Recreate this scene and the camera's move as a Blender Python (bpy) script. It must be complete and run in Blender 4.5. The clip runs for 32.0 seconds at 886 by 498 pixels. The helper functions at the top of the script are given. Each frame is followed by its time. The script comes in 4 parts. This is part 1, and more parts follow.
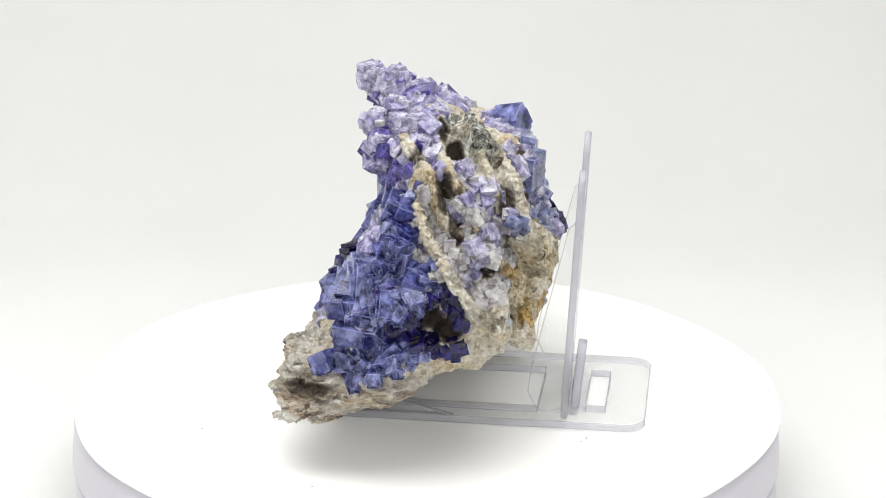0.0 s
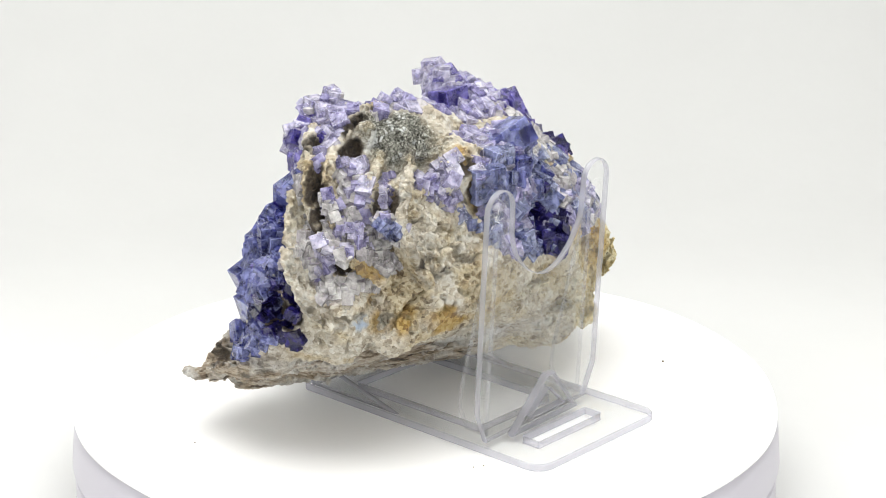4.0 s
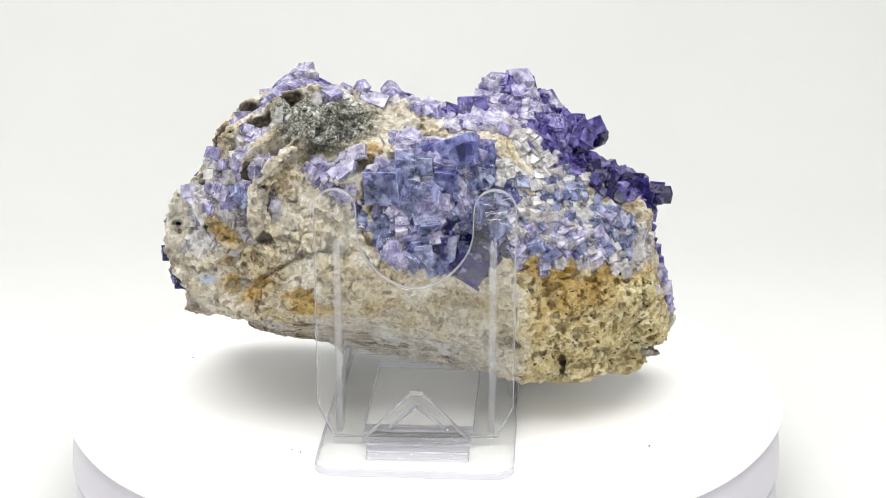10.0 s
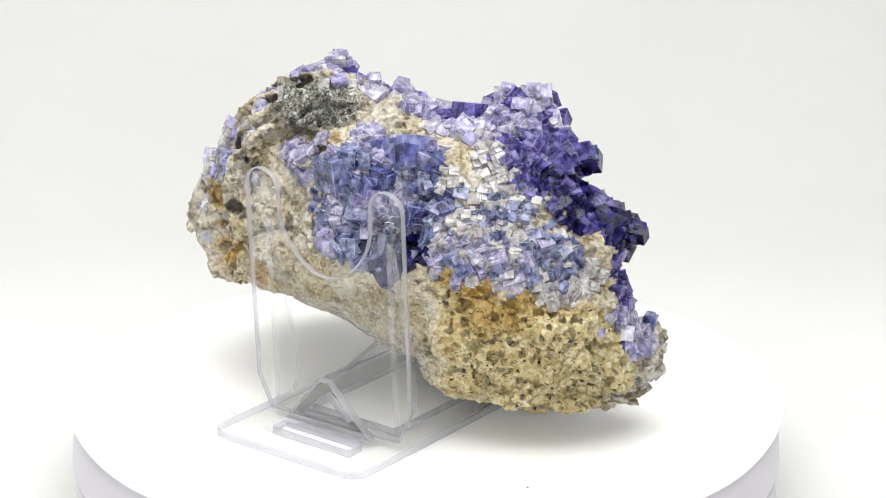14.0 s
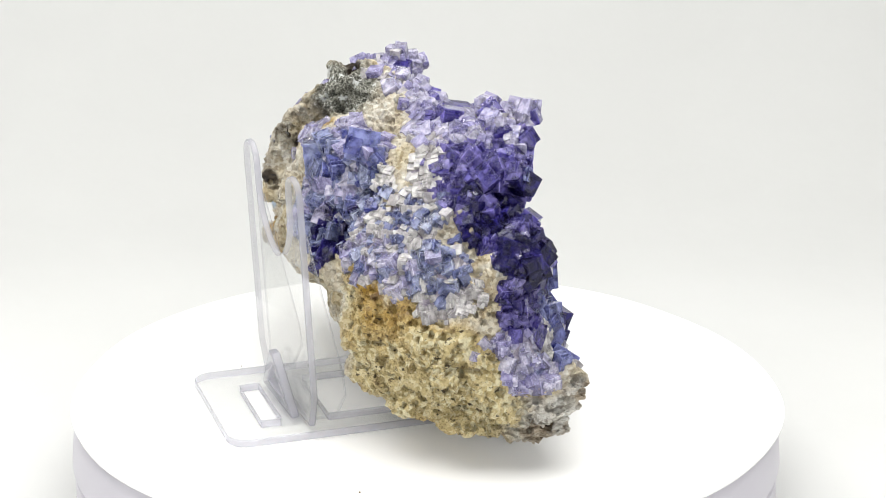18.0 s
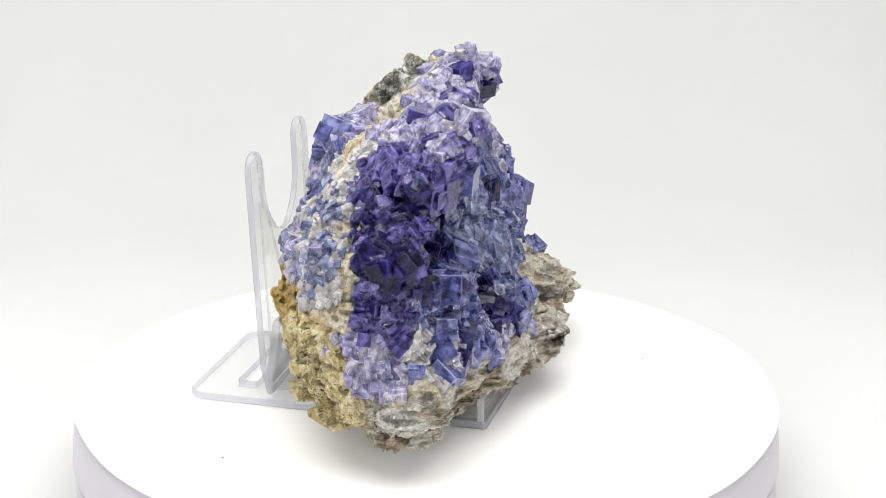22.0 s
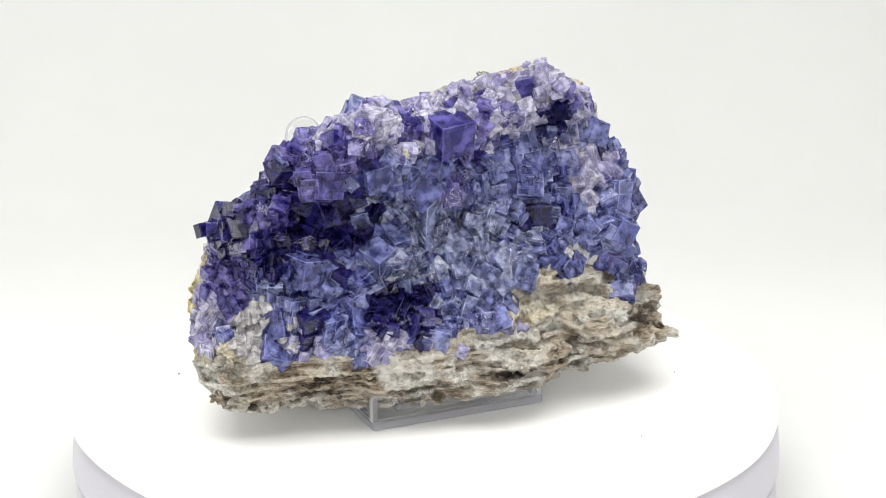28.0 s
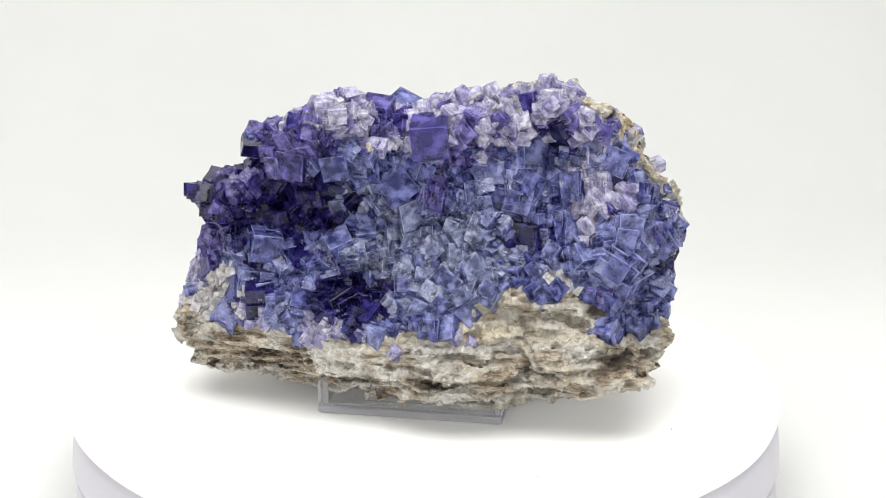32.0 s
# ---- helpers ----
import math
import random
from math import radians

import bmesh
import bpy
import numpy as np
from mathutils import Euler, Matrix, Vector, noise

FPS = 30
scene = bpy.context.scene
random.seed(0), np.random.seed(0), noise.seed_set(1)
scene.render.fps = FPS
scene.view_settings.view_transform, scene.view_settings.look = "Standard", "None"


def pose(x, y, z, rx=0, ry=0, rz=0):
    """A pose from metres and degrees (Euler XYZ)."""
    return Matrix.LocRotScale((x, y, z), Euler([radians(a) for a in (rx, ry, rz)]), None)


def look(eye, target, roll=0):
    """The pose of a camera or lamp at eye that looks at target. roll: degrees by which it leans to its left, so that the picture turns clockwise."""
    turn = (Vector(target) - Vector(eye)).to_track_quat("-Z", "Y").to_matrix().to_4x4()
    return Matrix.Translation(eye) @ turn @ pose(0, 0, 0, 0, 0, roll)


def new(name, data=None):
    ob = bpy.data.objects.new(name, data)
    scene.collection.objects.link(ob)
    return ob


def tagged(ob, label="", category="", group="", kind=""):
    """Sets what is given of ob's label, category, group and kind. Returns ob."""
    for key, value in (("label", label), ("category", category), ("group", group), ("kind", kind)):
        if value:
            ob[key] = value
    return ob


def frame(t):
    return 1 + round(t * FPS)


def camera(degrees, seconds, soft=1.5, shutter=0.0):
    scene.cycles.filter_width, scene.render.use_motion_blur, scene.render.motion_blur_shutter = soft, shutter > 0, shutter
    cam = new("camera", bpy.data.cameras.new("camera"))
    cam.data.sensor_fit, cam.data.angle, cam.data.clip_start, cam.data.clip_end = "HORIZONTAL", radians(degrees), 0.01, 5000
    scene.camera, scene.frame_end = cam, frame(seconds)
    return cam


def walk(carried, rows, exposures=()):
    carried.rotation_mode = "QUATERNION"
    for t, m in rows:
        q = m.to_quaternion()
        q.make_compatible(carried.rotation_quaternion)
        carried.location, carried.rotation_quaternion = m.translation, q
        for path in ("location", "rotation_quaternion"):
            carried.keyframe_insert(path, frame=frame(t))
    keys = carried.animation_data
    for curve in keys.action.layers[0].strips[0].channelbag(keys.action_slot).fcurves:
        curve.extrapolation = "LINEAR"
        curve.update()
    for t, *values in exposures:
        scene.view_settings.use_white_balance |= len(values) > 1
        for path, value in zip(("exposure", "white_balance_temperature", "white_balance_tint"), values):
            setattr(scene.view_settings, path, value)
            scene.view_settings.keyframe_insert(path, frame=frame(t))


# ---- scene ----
# A fluorite specimen on a clear easel, turning on a white turntable in a white photo tent.
SECONDS = 32.0
cam = camera(25.6, SECONDS, soft=0.7)
eye = pose(0, -0.5263, 0.2129, 90 - 17.97, 0, -0.511) @ pose(0, 0, 0, 0, 0, 0.11)
walk(cam, [(0.0, eye), (SECONDS, eye)],
     [(0.0, 0.30), (3.0, 0.32), (6.0, 0.37), (13.0, 0.37), (17.0, 0.30), (22.0, 0.30), (25.0, 0.35), (28.0, 0.38), (32.0, 0.38)])


def turn(t):
    """Turn of the table, in degrees, at t seconds: a steady clockwise turn."""
    return -90 - 8.48909 * t + 0.001794 * (t - 16) ** 2


# ---- light: a soft panel in the tent's roof, the white fabric round it and an added front fill ----
world = bpy.data.worlds.new("tent_air")
scene.world = world
world.use_nodes = True
world.node_tree.nodes["Background"].inputs[0].default_value = (0.95, 0.98, 1.0, 1)
world.node_tree.nodes["Background"].inputs[1].default_value = 0.35


def area(name, eye, target, sx, sy, watts, color):
    data = bpy.data.lights.new(name, "AREA")
    data.shape, data.size, data.size_y, data.energy, data.color = "RECTANGLE", sx, sy, watts, color
    ob = new(name, data)
    ob.matrix_world = look(eye, target)
    return ob


for lamp_y, watts in ((-0.17, 1.95), (0.10, 1.85)):
    area("roof_strip", (-0.04, lamp_y, 0.50), (-0.04, lamp_y, 0.0), 0.74, 0.27, watts, (1.0, 0.992, 0.962))
# unseen fill lamp, added to brighten the stone's front
area("front_strip", (0.0, -0.74, 0.27), (0.0, 0.0, 0.03), 0.70, 0.14, 2.3, (1.0, 0.992, 0.962))

# ---- materials ----


def nodes_of(name):
    m = bpy.data.materials.new(name)
    m.use_nodes = True
    nt = m.node_tree
    return m, nt, nt.nodes["Principled BSDF"]


def ramp_node(nt, stops):
    r = nt.nodes.new("ShaderNodeValToRGB")
    while len(r.color_ramp.elements) < len(stops):
        r.color_ramp.elements.new(0.5)
    for e, (p, c) in zip(r.color_ramp.elements, stops):
        e.position, e.color = p, (*c, 1)
    return r


def noise_node(nt, scale, detail=4, rough=0.6, coord=None):
    n = nt.nodes.new("ShaderNodeTexNoise")
    n.inputs["Scale"].default_value, n.inputs["Detail"].default_value, n.inputs["Roughness"].default_value = scale, detail, rough
    if coord is not None:
        nt.links.new(coord, n.inputs["Vector"])
    return n


def bump_node(nt, height, strength, distance, target, before=None):
    b = nt.nodes.new("ShaderNodeBump")
    b.inputs["Strength"].default_value, b.inputs["Distance"].default_value = strength, distance
    nt.links.new(height, b.inputs["Height"])
    if before is not None:
        nt.links.new(before, b.inputs["Normal"])
    if target is not None:
        nt.links.new(b.outputs["Normal"], target)
    return b


def plain(name, color, rough, grain=0.03, scale=60.0, bump=0.0):
    """A plain surface with faint two-scale variation."""
    m, nt, bsdf = nodes_of(name)
    co = nt.nodes.new("ShaderNodeTexCoord").outputs["Object"]
    n = noise_node(nt, scale, 5, 0.65, co)
    lo, hi = [max(0, c - grain) for c in color], [min(1, c + grain) for c in color]
    r = ramp_node(nt, [(0.3, lo), (0.7, hi)])
    nt.links.new(n.outputs["Fac"], r.inputs["Fac"])
    nt.links.new(r.outputs["Color"], bsdf.inputs["Base Color"])
    bsdf.inputs["Roughness"].default_value = rough
    if bump:
        n2 = noise_node(nt, scale * 20, 3, 0.5, co)
        bump_node(nt, n2.outputs["Fac"], bump, 0.0005, bsdf.inputs["Normal"])
    return m


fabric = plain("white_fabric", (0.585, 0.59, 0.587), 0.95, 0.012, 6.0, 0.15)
# unseen sides and roof: made paler than the backdrop to bounce fill light
bounce_fabric = plain("bounce_white_fabric", (0.88, 0.88, 0.875), 0.95, 0.012, 6.0, 0.15)
front_grey = plain("added_grey_wall", (0.66, 0.66, 0.66), 0.95, 0.03, 6.0, 0.1)
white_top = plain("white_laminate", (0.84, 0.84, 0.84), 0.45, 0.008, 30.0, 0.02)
# side band: white plastic with the shade of its upright face in the colour
shaded_side = plain("shaded_white_plastic", (0.50, 0.485, 0.54), 0.35, 0.01, 20.0, 0.02)
dark_gap = plain("dark_plastic_gap", (0.22, 0.21, 0.25), 0.6, 0.02)
speck_mat = plain("brown_grit", (0.2, 0.15, 0.1), 0.9, 0.05, 400.0)


def acrylic(name, tint, gleam):
    """Clear plastic: lets light straight through, mirrors more at a slant, with a white share that paints edge gleam.
    """
    m, nt, bsdf = nodes_of(name)
    co = nt.nodes.new("ShaderNodeTexCoord").outputs["Object"]
    n = noise_node(nt, 300.0, 3, 0.6, co)
    r = nt.nodes.new("ShaderNodeMapRange")
    r.inputs["To Min"].default_value, r.inputs["To Max"].default_value = 0.01, 0.08
    nt.links.new(n.outputs["Fac"], r.inputs["Value"])
    clear_way, gloss, white = nt.nodes.new("ShaderNodeBsdfTransparent"), nt.nodes.new("ShaderNodeBsdfGlossy"), nt.nodes.new("ShaderNodeBsdfTranslucent")
    matt = nt.nodes.new("ShaderNodeBsdfDiffuse")
    clear_way.inputs["Color"].default_value = (*tint, 1)
    white.inputs["Color"].default_value = matt.inputs["Color"].default_value = (0.94, 0.93, 0.97, 1)
    nt.links.new(r.outputs["Result"], gloss.inputs["Roughness"])
    body, both, out = nt.nodes.new("ShaderNodeMixShader"), nt.nodes.new("ShaderNodeMixShader"), nt.nodes.new("ShaderNodeMixShader")
    both.inputs[0].default_value = 0.5
    nt.links.new(white.outputs[0], both.inputs[1])
    nt.links.new(matt.outputs[0], both.inputs[2])
    body.inputs[0].default_value = gleam
    nt.links.new(clear_way.outputs[0], body.inputs[1])
    nt.links.new(both.outputs[0], body.inputs[2])
    slant, power, span = nt.nodes.new("ShaderNodeLayerWeight"), nt.nodes.new("ShaderNodeMath"), nt.nodes.new("ShaderNodeMapRange")
    power.operation, power.inputs[1].default_value = "POWER", 4.5
    span.inputs["To Min"].default_value, span.inputs["To Max"].default_value = 0.035, 0.75
    nt.links.new(slant.outputs["Facing"], power.inputs[0])
    nt.links.new(power.outputs[0], span.inputs["Value"])
    nt.links.new(span.outputs["Result"], out.inputs[0])
    nt.links.new(body.outputs[0], out.inputs[1])
    nt.links.new(gloss.outputs[0], out.inputs[2])
    nt.links.new(out.outputs[0], nt.nodes["Material Output"].inputs["Surface"])
    return m


clear = acrylic("clear_acrylic", (0.985, 0.988, 0.985), 0.015)
# narrow edges: piped light painted in as a white share and grey tint
clear_fin = acrylic("acrylic_fin", (0.93, 0.93, 0.95), 0.17)
clear_edge = acrylic("acrylic_edge", (0.66, 0.66, 0.73), 0.28)
clear_lip = acrylic("acrylic_lip", (0.92, 0.92, 0.97), 0.5)


def attr(nt, name):
    a = nt.nodes.new("ShaderNodeAttribute")
    a.attribute_name = name
    return a.outputs["Fac"]


def mix_col(nt, fac, a, b):
    mx = nt.nodes.new("ShaderNodeMix")
    mx.data_type = "RGBA"
    nt.links.new(fac, mx.inputs[0])
    for sock, v in ((mx.inputs[6], a), (mx.inputs[7], b)):
        if isinstance(v, tuple):
            sock.default_value = (*v, 1)
        else:
            nt.links.new(v, sock)
    return mx.outputs[2]


def cells_node(nt, scale, coord, feature="F1"):
    v = nt.nodes.new("ShaderNodeTexVoronoi")
    v.feature = feature
    v.inputs["Scale"].default_value = scale
    nt.links.new(coord, v.inputs["Vector"])
    return v


def matrix_material():
    """Chalky host rock: cream and grey grains, yellow porous, layered brown, dark speckled, by the mineral zones of the stone."""
    m, nt, bsdf = nodes_of("host_rock")
    co = nt.nodes.new("ShaderNodeTexCoord").outputs["Object"]
    big, mid, fine = noise_node(nt, 75, 5, 0.6, co), noise_node(nt, 210, 8, 0.66, co), noise_node(nt, 1500, 4, 0.7, co)
    knobs = noise_node(nt, 360, 6, 0.72, co)
    warp = nt.nodes.new("ShaderNodeMix")
    warp.data_type = "VECTOR"
    warp.inputs[0].default_value = 0.0022
    nt.links.new(co, warp.inputs[4])
    nt.links.new(mid.outputs["Color"], warp.inputs[5])
    grain = cells_node(nt, 900, warp.outputs[1])
    grey = nt.nodes.new("ShaderNodeSeparateColor")
    nt.links.new(grain.outputs["Color"], grey.inputs[0])
    mixv = nt.nodes.new("ShaderNodeMix")
    mixv.inputs[0].default_value = 0.25
    nt.links.new(mid.outputs["Fac"], mixv.inputs[2])
    nt.links.new(grey.outputs[0], mixv.inputs[3])
    tone = mixv.outputs[0]

    def ramp(fac, stops):
        r = ramp_node(nt, stops)
        nt.links.new(fac, r.inputs["Fac"])
        return r.outputs["Color"]

    cream = ramp(tone, [(0.27, (0.24, 0.19, 0.13)), (0.37, (0.50, 0.44, 0.34)), (0.49, (0.66, 0.60, 0.49)), (0.62, (0.80, 0.77, 0.69))])
    stain = ramp(tone, [(0.30, (0.11, 0.07, 0.035)), (0.42, (0.44, 0.34, 0.19)), (0.58, (0.70, 0.61, 0.42))])
    where = ramp(big.outputs["Fac"], [(0.47, (0, 0, 0)), (0.60, (0.9, 0.9, 0.9))])
    cream = mix_col(nt, where, cream, stain)
    yellow = ramp(tone, [(0.27, (0.20, 0.13, 0.06)), (0.37, (0.52, 0.41, 0.19)), (0.50, (0.66, 0.54, 0.28)), (0.62, (0.80, 0.73, 0.49))])
    ochre = ramp(tone, [(0.32, (0.20, 0.10, 0.02)), (0.48, (0.50, 0.30, 0.05)), (0.64, (0.62, 0.44, 0.14))])
    ym = mix_col(nt, ramp(big.outputs["Fac"], [(0.54, (0, 0, 0)), (0.70, (0.7, 0.7, 0.7))]), yellow, ochre)
    mp = nt.nodes.new("ShaderNodeMapping")
    mp.inputs["Scale"].default_value = (0.35, 0.35, 2.4)
    nt.links.new(co, mp.inputs["Vector"])
    lay = noise_node(nt, 240, 7, 0.7, mp.outputs["Vector"])
    slab = ramp(lay.outputs["Fac"], [(0.37, (0.035, 0.026, 0.02)), (0.44, (0.24, 0.18, 0.12)), (0.53, (0.50, 0.42, 0.32)), (0.65, (0.72, 0.67, 0.57))])
    quartz = ramp(tone, [(0.28, (0.26, 0.23, 0.19)), (0.46, (0.64, 0.61, 0.55)), (0.62, (0.80, 0.79, 0.75))])
    slab = mix_col(nt, ramp(big.outputs["Fac"], [(0.44, (0, 0, 0)), (0.55, (0.85, 0.85, 0.85))]), slab, quartz)
    dark = ramp(fine.outputs["Fac"], [(0.40, (0.045, 0.045, 0.038)), (0.50, (0.20, 0.20, 0.165)), (0.62, (0.50, 0.50, 0.45))])
    dark = mix_col(nt, ramp(mid.outputs["Fac"], [(0.56, (0, 0, 0)), (0.60, (1, 1, 1))]), dark, (0.72, 0.74, 0.73))
    pale = ramp(tone, [(0.3, (0.24, 0.20, 0.27)), (0.7, (0.56, 0.52, 0.60))])
    deep = ramp(big.outputs["Fac"], [(0.3, (0.018, 0.014, 0.09)), (0.55, (0.07, 0.065, 0.24)), (0.75, (0.24, 0.24, 0.44))])
    violet = mix_col(nt, attr(nt, "cool"), pale, deep)
    c = mix_col(nt, attr(nt, "yellow"), cream, ym)
    c = mix_col(nt, attr(nt, "ochre"), c, ochre)
    c = mix_col(nt, attr(nt, "slab"), c, slab)
    c = mix_col(nt, attr(nt, "dark"), c, dark)
    c = mix_col(nt, attr(nt, "violet"), c, violet)
    # chambers: dark mineral coat together with the shade inside, painted near-black
    coat_shade = ramp(tone, [(0.35, (0.014, 0.010, 0.008)), (0.62, (0.075, 0.055, 0.035))])
    c = mix_col(nt, attr(nt, "coat_shade"), c, coat_shade)
    c = mix_col(nt, attr(nt, "bluish"), c, (0.42, 0.53, 0.68))
    # small pits: brown stain and the shade inside them, painted as dark colour
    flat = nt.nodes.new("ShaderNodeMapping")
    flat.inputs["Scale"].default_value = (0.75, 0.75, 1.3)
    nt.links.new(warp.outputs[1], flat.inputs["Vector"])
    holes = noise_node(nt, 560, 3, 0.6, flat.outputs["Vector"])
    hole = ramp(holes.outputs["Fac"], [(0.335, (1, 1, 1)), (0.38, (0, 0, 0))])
    stain_shade = mix_col(nt, attr(nt, "yellow"), (0.075, 0.06, 0.05), (0.055, 0.035, 0.015))
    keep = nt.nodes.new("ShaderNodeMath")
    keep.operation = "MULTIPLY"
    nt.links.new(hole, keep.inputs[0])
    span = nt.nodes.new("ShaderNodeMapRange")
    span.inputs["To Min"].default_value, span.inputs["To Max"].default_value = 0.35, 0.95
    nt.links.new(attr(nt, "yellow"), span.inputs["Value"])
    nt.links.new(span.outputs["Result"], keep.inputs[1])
    c = mix_col(nt, keep.outputs[0], c, stain_shade)
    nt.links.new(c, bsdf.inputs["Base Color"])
    bsdf.inputs["Roughness"].default_value = 0.8
    b = bump_node(nt, knobs.outputs["Fac"], 1.0, 0.0012, None)
    b = bump_node(nt, holes.outputs["Fac"], 0.7, 0.0016, None, b.outputs["Normal"])
    bump_node(nt, fine.outputs["Fac"], 1.0, 0.0010, bsdf.inputs["Normal"], b.outputs["Normal"])
    return m


host = matrix_material()


def crystal_material(name, deep, light, clearness, rough=0.05):
    """Fluorite: coloured glassy body, clouded in the middle, with fine growth relief."""
    m, nt, bsdf = nodes_of(name)
    co = nt.nodes.new("ShaderNodeTexCoord").outputs["Object"]
    rnd = nt.nodes.new("ShaderNodeObjectInfo").outputs["Random"]
    isl = nt.nodes.new("ShaderNodeNewGeometry").outputs["Random Per Island"]
    add = nt.nodes.new("ShaderNodeMath")
    add.operation = "ADD"
    nt.links.new(rnd, add.inputs[0])
    nt.links.new(isl, add.inputs[1])
    fr = nt.nodes.new("ShaderNodeMath")
    fr.operation = "FRACT"
    nt.links.new(add.outputs[0], fr.inputs[0])
    n = noise_node(nt, 420, 4, 0.6, co)
    fine = noise_node(nt, 900, 3, 0.6, co)
    for node, wide, own in ((n, 420, 1.3), (fine, 900, 3.2)):
        span = nt.nodes.new("ShaderNodeMapRange")
        span.inputs["To Min"].default_value, span.inputs["To Max"].default_value = wide, own
        nt.links.new(attr(nt, "single"), span.inputs["Value"])
        nt.links.new(span.outputs["Result"], node.inputs["Scale"])
    mixed = nt.nodes.new("ShaderNodeMath")
    mixed.operation = "MULTIPLY_ADD"
    nt.links.new(fr.outputs[0], mixed.inputs[0])
    mixed.inputs[1].default_value = 0.36
    sc = nt.nodes.new("ShaderNodeMath")
    sc.operation = "MULTIPLY"
    nt.links.new(n.outputs["Fac"], sc.inputs[0])
    sc.inputs[1].default_value = 0.60
    nt.links.new(sc.outputs[0], mixed.inputs[2])
    r = ramp_node(nt, [(0.27, deep), (0.72, light)])
    nt.links.new(mixed.outputs[0], r.inputs["Fac"])
    nt.links.new(r.outputs["Color"], bsdf.inputs["Base Color"])
    bsdf.inputs["Roughness"].default_value = rough
    bsdf.inputs["IOR"].default_value = 1.43
    cloud = nt.nodes.new("ShaderNodeMapRange")
    for key, v in (("From Min", 0.38), ("From Max", 0.64), ("To Min", min(1.0, clearness * 1.15)), ("To Max", clearness * 0.55)):
        cloud.inputs[key].default_value = v
    nt.links.new(n.outputs["Fac"], cloud.inputs["Value"])
    nt.links.new(cloud.outputs["Result"], bsdf.inputs["Transmission Weight"])
    bsdf.inputs["Subsurface Weight"].default_value = 0.3
    bsdf.inputs["Subsurface Radius"].default_value = (0.7, 0.7, 1.0)
    bsdf.inputs["Subsurface Scale"].default_value = 0.004
    bump_node(nt, fine.outputs["Fac"], 0.3, 0.0004, bsdf.inputs["Normal"])
    return m


SHADES = {                                  # deep and light ends of each kind's colour
    "indigo": ((0.003, 0.002, 0.045), (0.032, 0.021, 0.25)),
    "violet": ((0.055, 0.040, 0.31), (0.28, 0.235, 0.69)),
    "blue": ((0.062, 0.072, 0.35), (0.32, 0.36, 0.75)),
    "grey": ((0.16, 0.19, 0.47), (0.48, 0.53, 0.80)),
    "lilac": ((0.36, 0.33, 0.66), (0.78, 0.75, 0.94)),
    "pale": ((0.46, 0.43, 0.46), (0.80, 0.78, 0.78)),
}


def toward(c, goal, share):
    return tuple(a + (b - a) * share for a, b in zip(c, goal))


WHITE = (0.92, 0.92, 1.0)
CRYSTAL, EDGE, CORE = {}, {}, {}
for kind, (low, high) in SHADES.items():
    haze = {"indigo": 0.02, "violet": 0.07, "blue": 0.10}.get(kind, 0.15)
    CRYSTAL[kind] = crystal_material(kind + "_fluorite", low, toward(high, WHITE, haze), {"pale": 0.55, "lilac": 0.72}.get(kind, 0.82), 0.07)
    EDGE[kind] = crystal_material(kind + "_edge", toward(low, WHITE, haze * 0.6), toward(high, WHITE, haze), 0.50, 0.2)
    CORE[kind] = crystal_material(kind + "_core", toward(low, (0, 0, 0), 0.3), high, 0.55, 0.3)

# ---- helpers for things ----


def part(name, bm, material, parent, label=""):
    me = bpy.data.meshes.new(name)
    bm.to_mesh(me)
    bm.free()
    for mt in (material if isinstance(material, (list, tuple)) else (material,)):
        me.materials.append(mt)
    ob = new(name, me)
    ob.parent = parent
    if label:
        ob["label"] = label
    return ob


def thing(name, label, category, **tags):
    return tagged(new(name), label, category, **tags)


def lathe(profile, steps=160):
    """A turned solid from (radius, height) pairs, closed where the radius is 0."""
    bm = bmesh.new()
    rings = []
    for r, z in profile:
        if r == 0:
            rings.append([bm.verts.new((0, 0, z))])
        else:
            rings.append([bm.verts.new((r * math.cos(2 * math.pi * k / steps), r * math.sin(2 * math.pi * k / steps), z)) for k in range(steps)])
    for a, b in zip(rings, rings[1:]):
        for k in range(steps):
            j = (k + 1) % steps
            quad = [v for v in (a[k % len(a)], b[k % len(b)], b[j % len(b)], a[j % len(a)])]
            quad = list(dict.fromkeys(quad))
            if len(quad) > 2:
                bm.faces.new(quad)
    bmesh.ops.recalc_face_normals(bm, faces=bm.faces)
    return bm


def smooth(ob, angle=35):
    me = ob.data
    me.polygons.foreach_set("use_smooth", [True] * len(me.polygons))
    me.set_sharp_from_angle(angle=radians(angle))
    return ob


def extrude_outline(points, depth, holes=(), bevel=0.0006):
    """A plate with the given outline (and holes) in its own x-y plane, of that thickness, with eased edges."""
    cu = bpy.data.curves.new("outline", "CURVE")
    cu.dimensions, cu.fill_mode, cu.extrude, cu.bevel_depth, cu.bevel_resolution = "2D", "BOTH", depth / 2 - bevel, bevel, 2
    for loop in (points, *holes):
        sp = cu.splines.new("POLY")
        sp.points.add(len(loop) - 1)
        for p, q in zip(sp.points, loop):
            p.co = (q[0], q[1], 0, 1)
        sp.use_cyclic_u = True
    tmp = bpy.data.objects.new("outline", cu)
    me = tmp.to_mesh()
    bm = bmesh.new()
    bm.from_mesh(me)
    bpy.data.objects.remove(tmp)
    bpy.data.curves.remove(cu)
    bmesh.ops.remove_doubles(bm, verts=bm.verts, dist=1e-6)
    bmesh.ops.recalc_face_normals(bm, faces=bm.faces)
    return bm


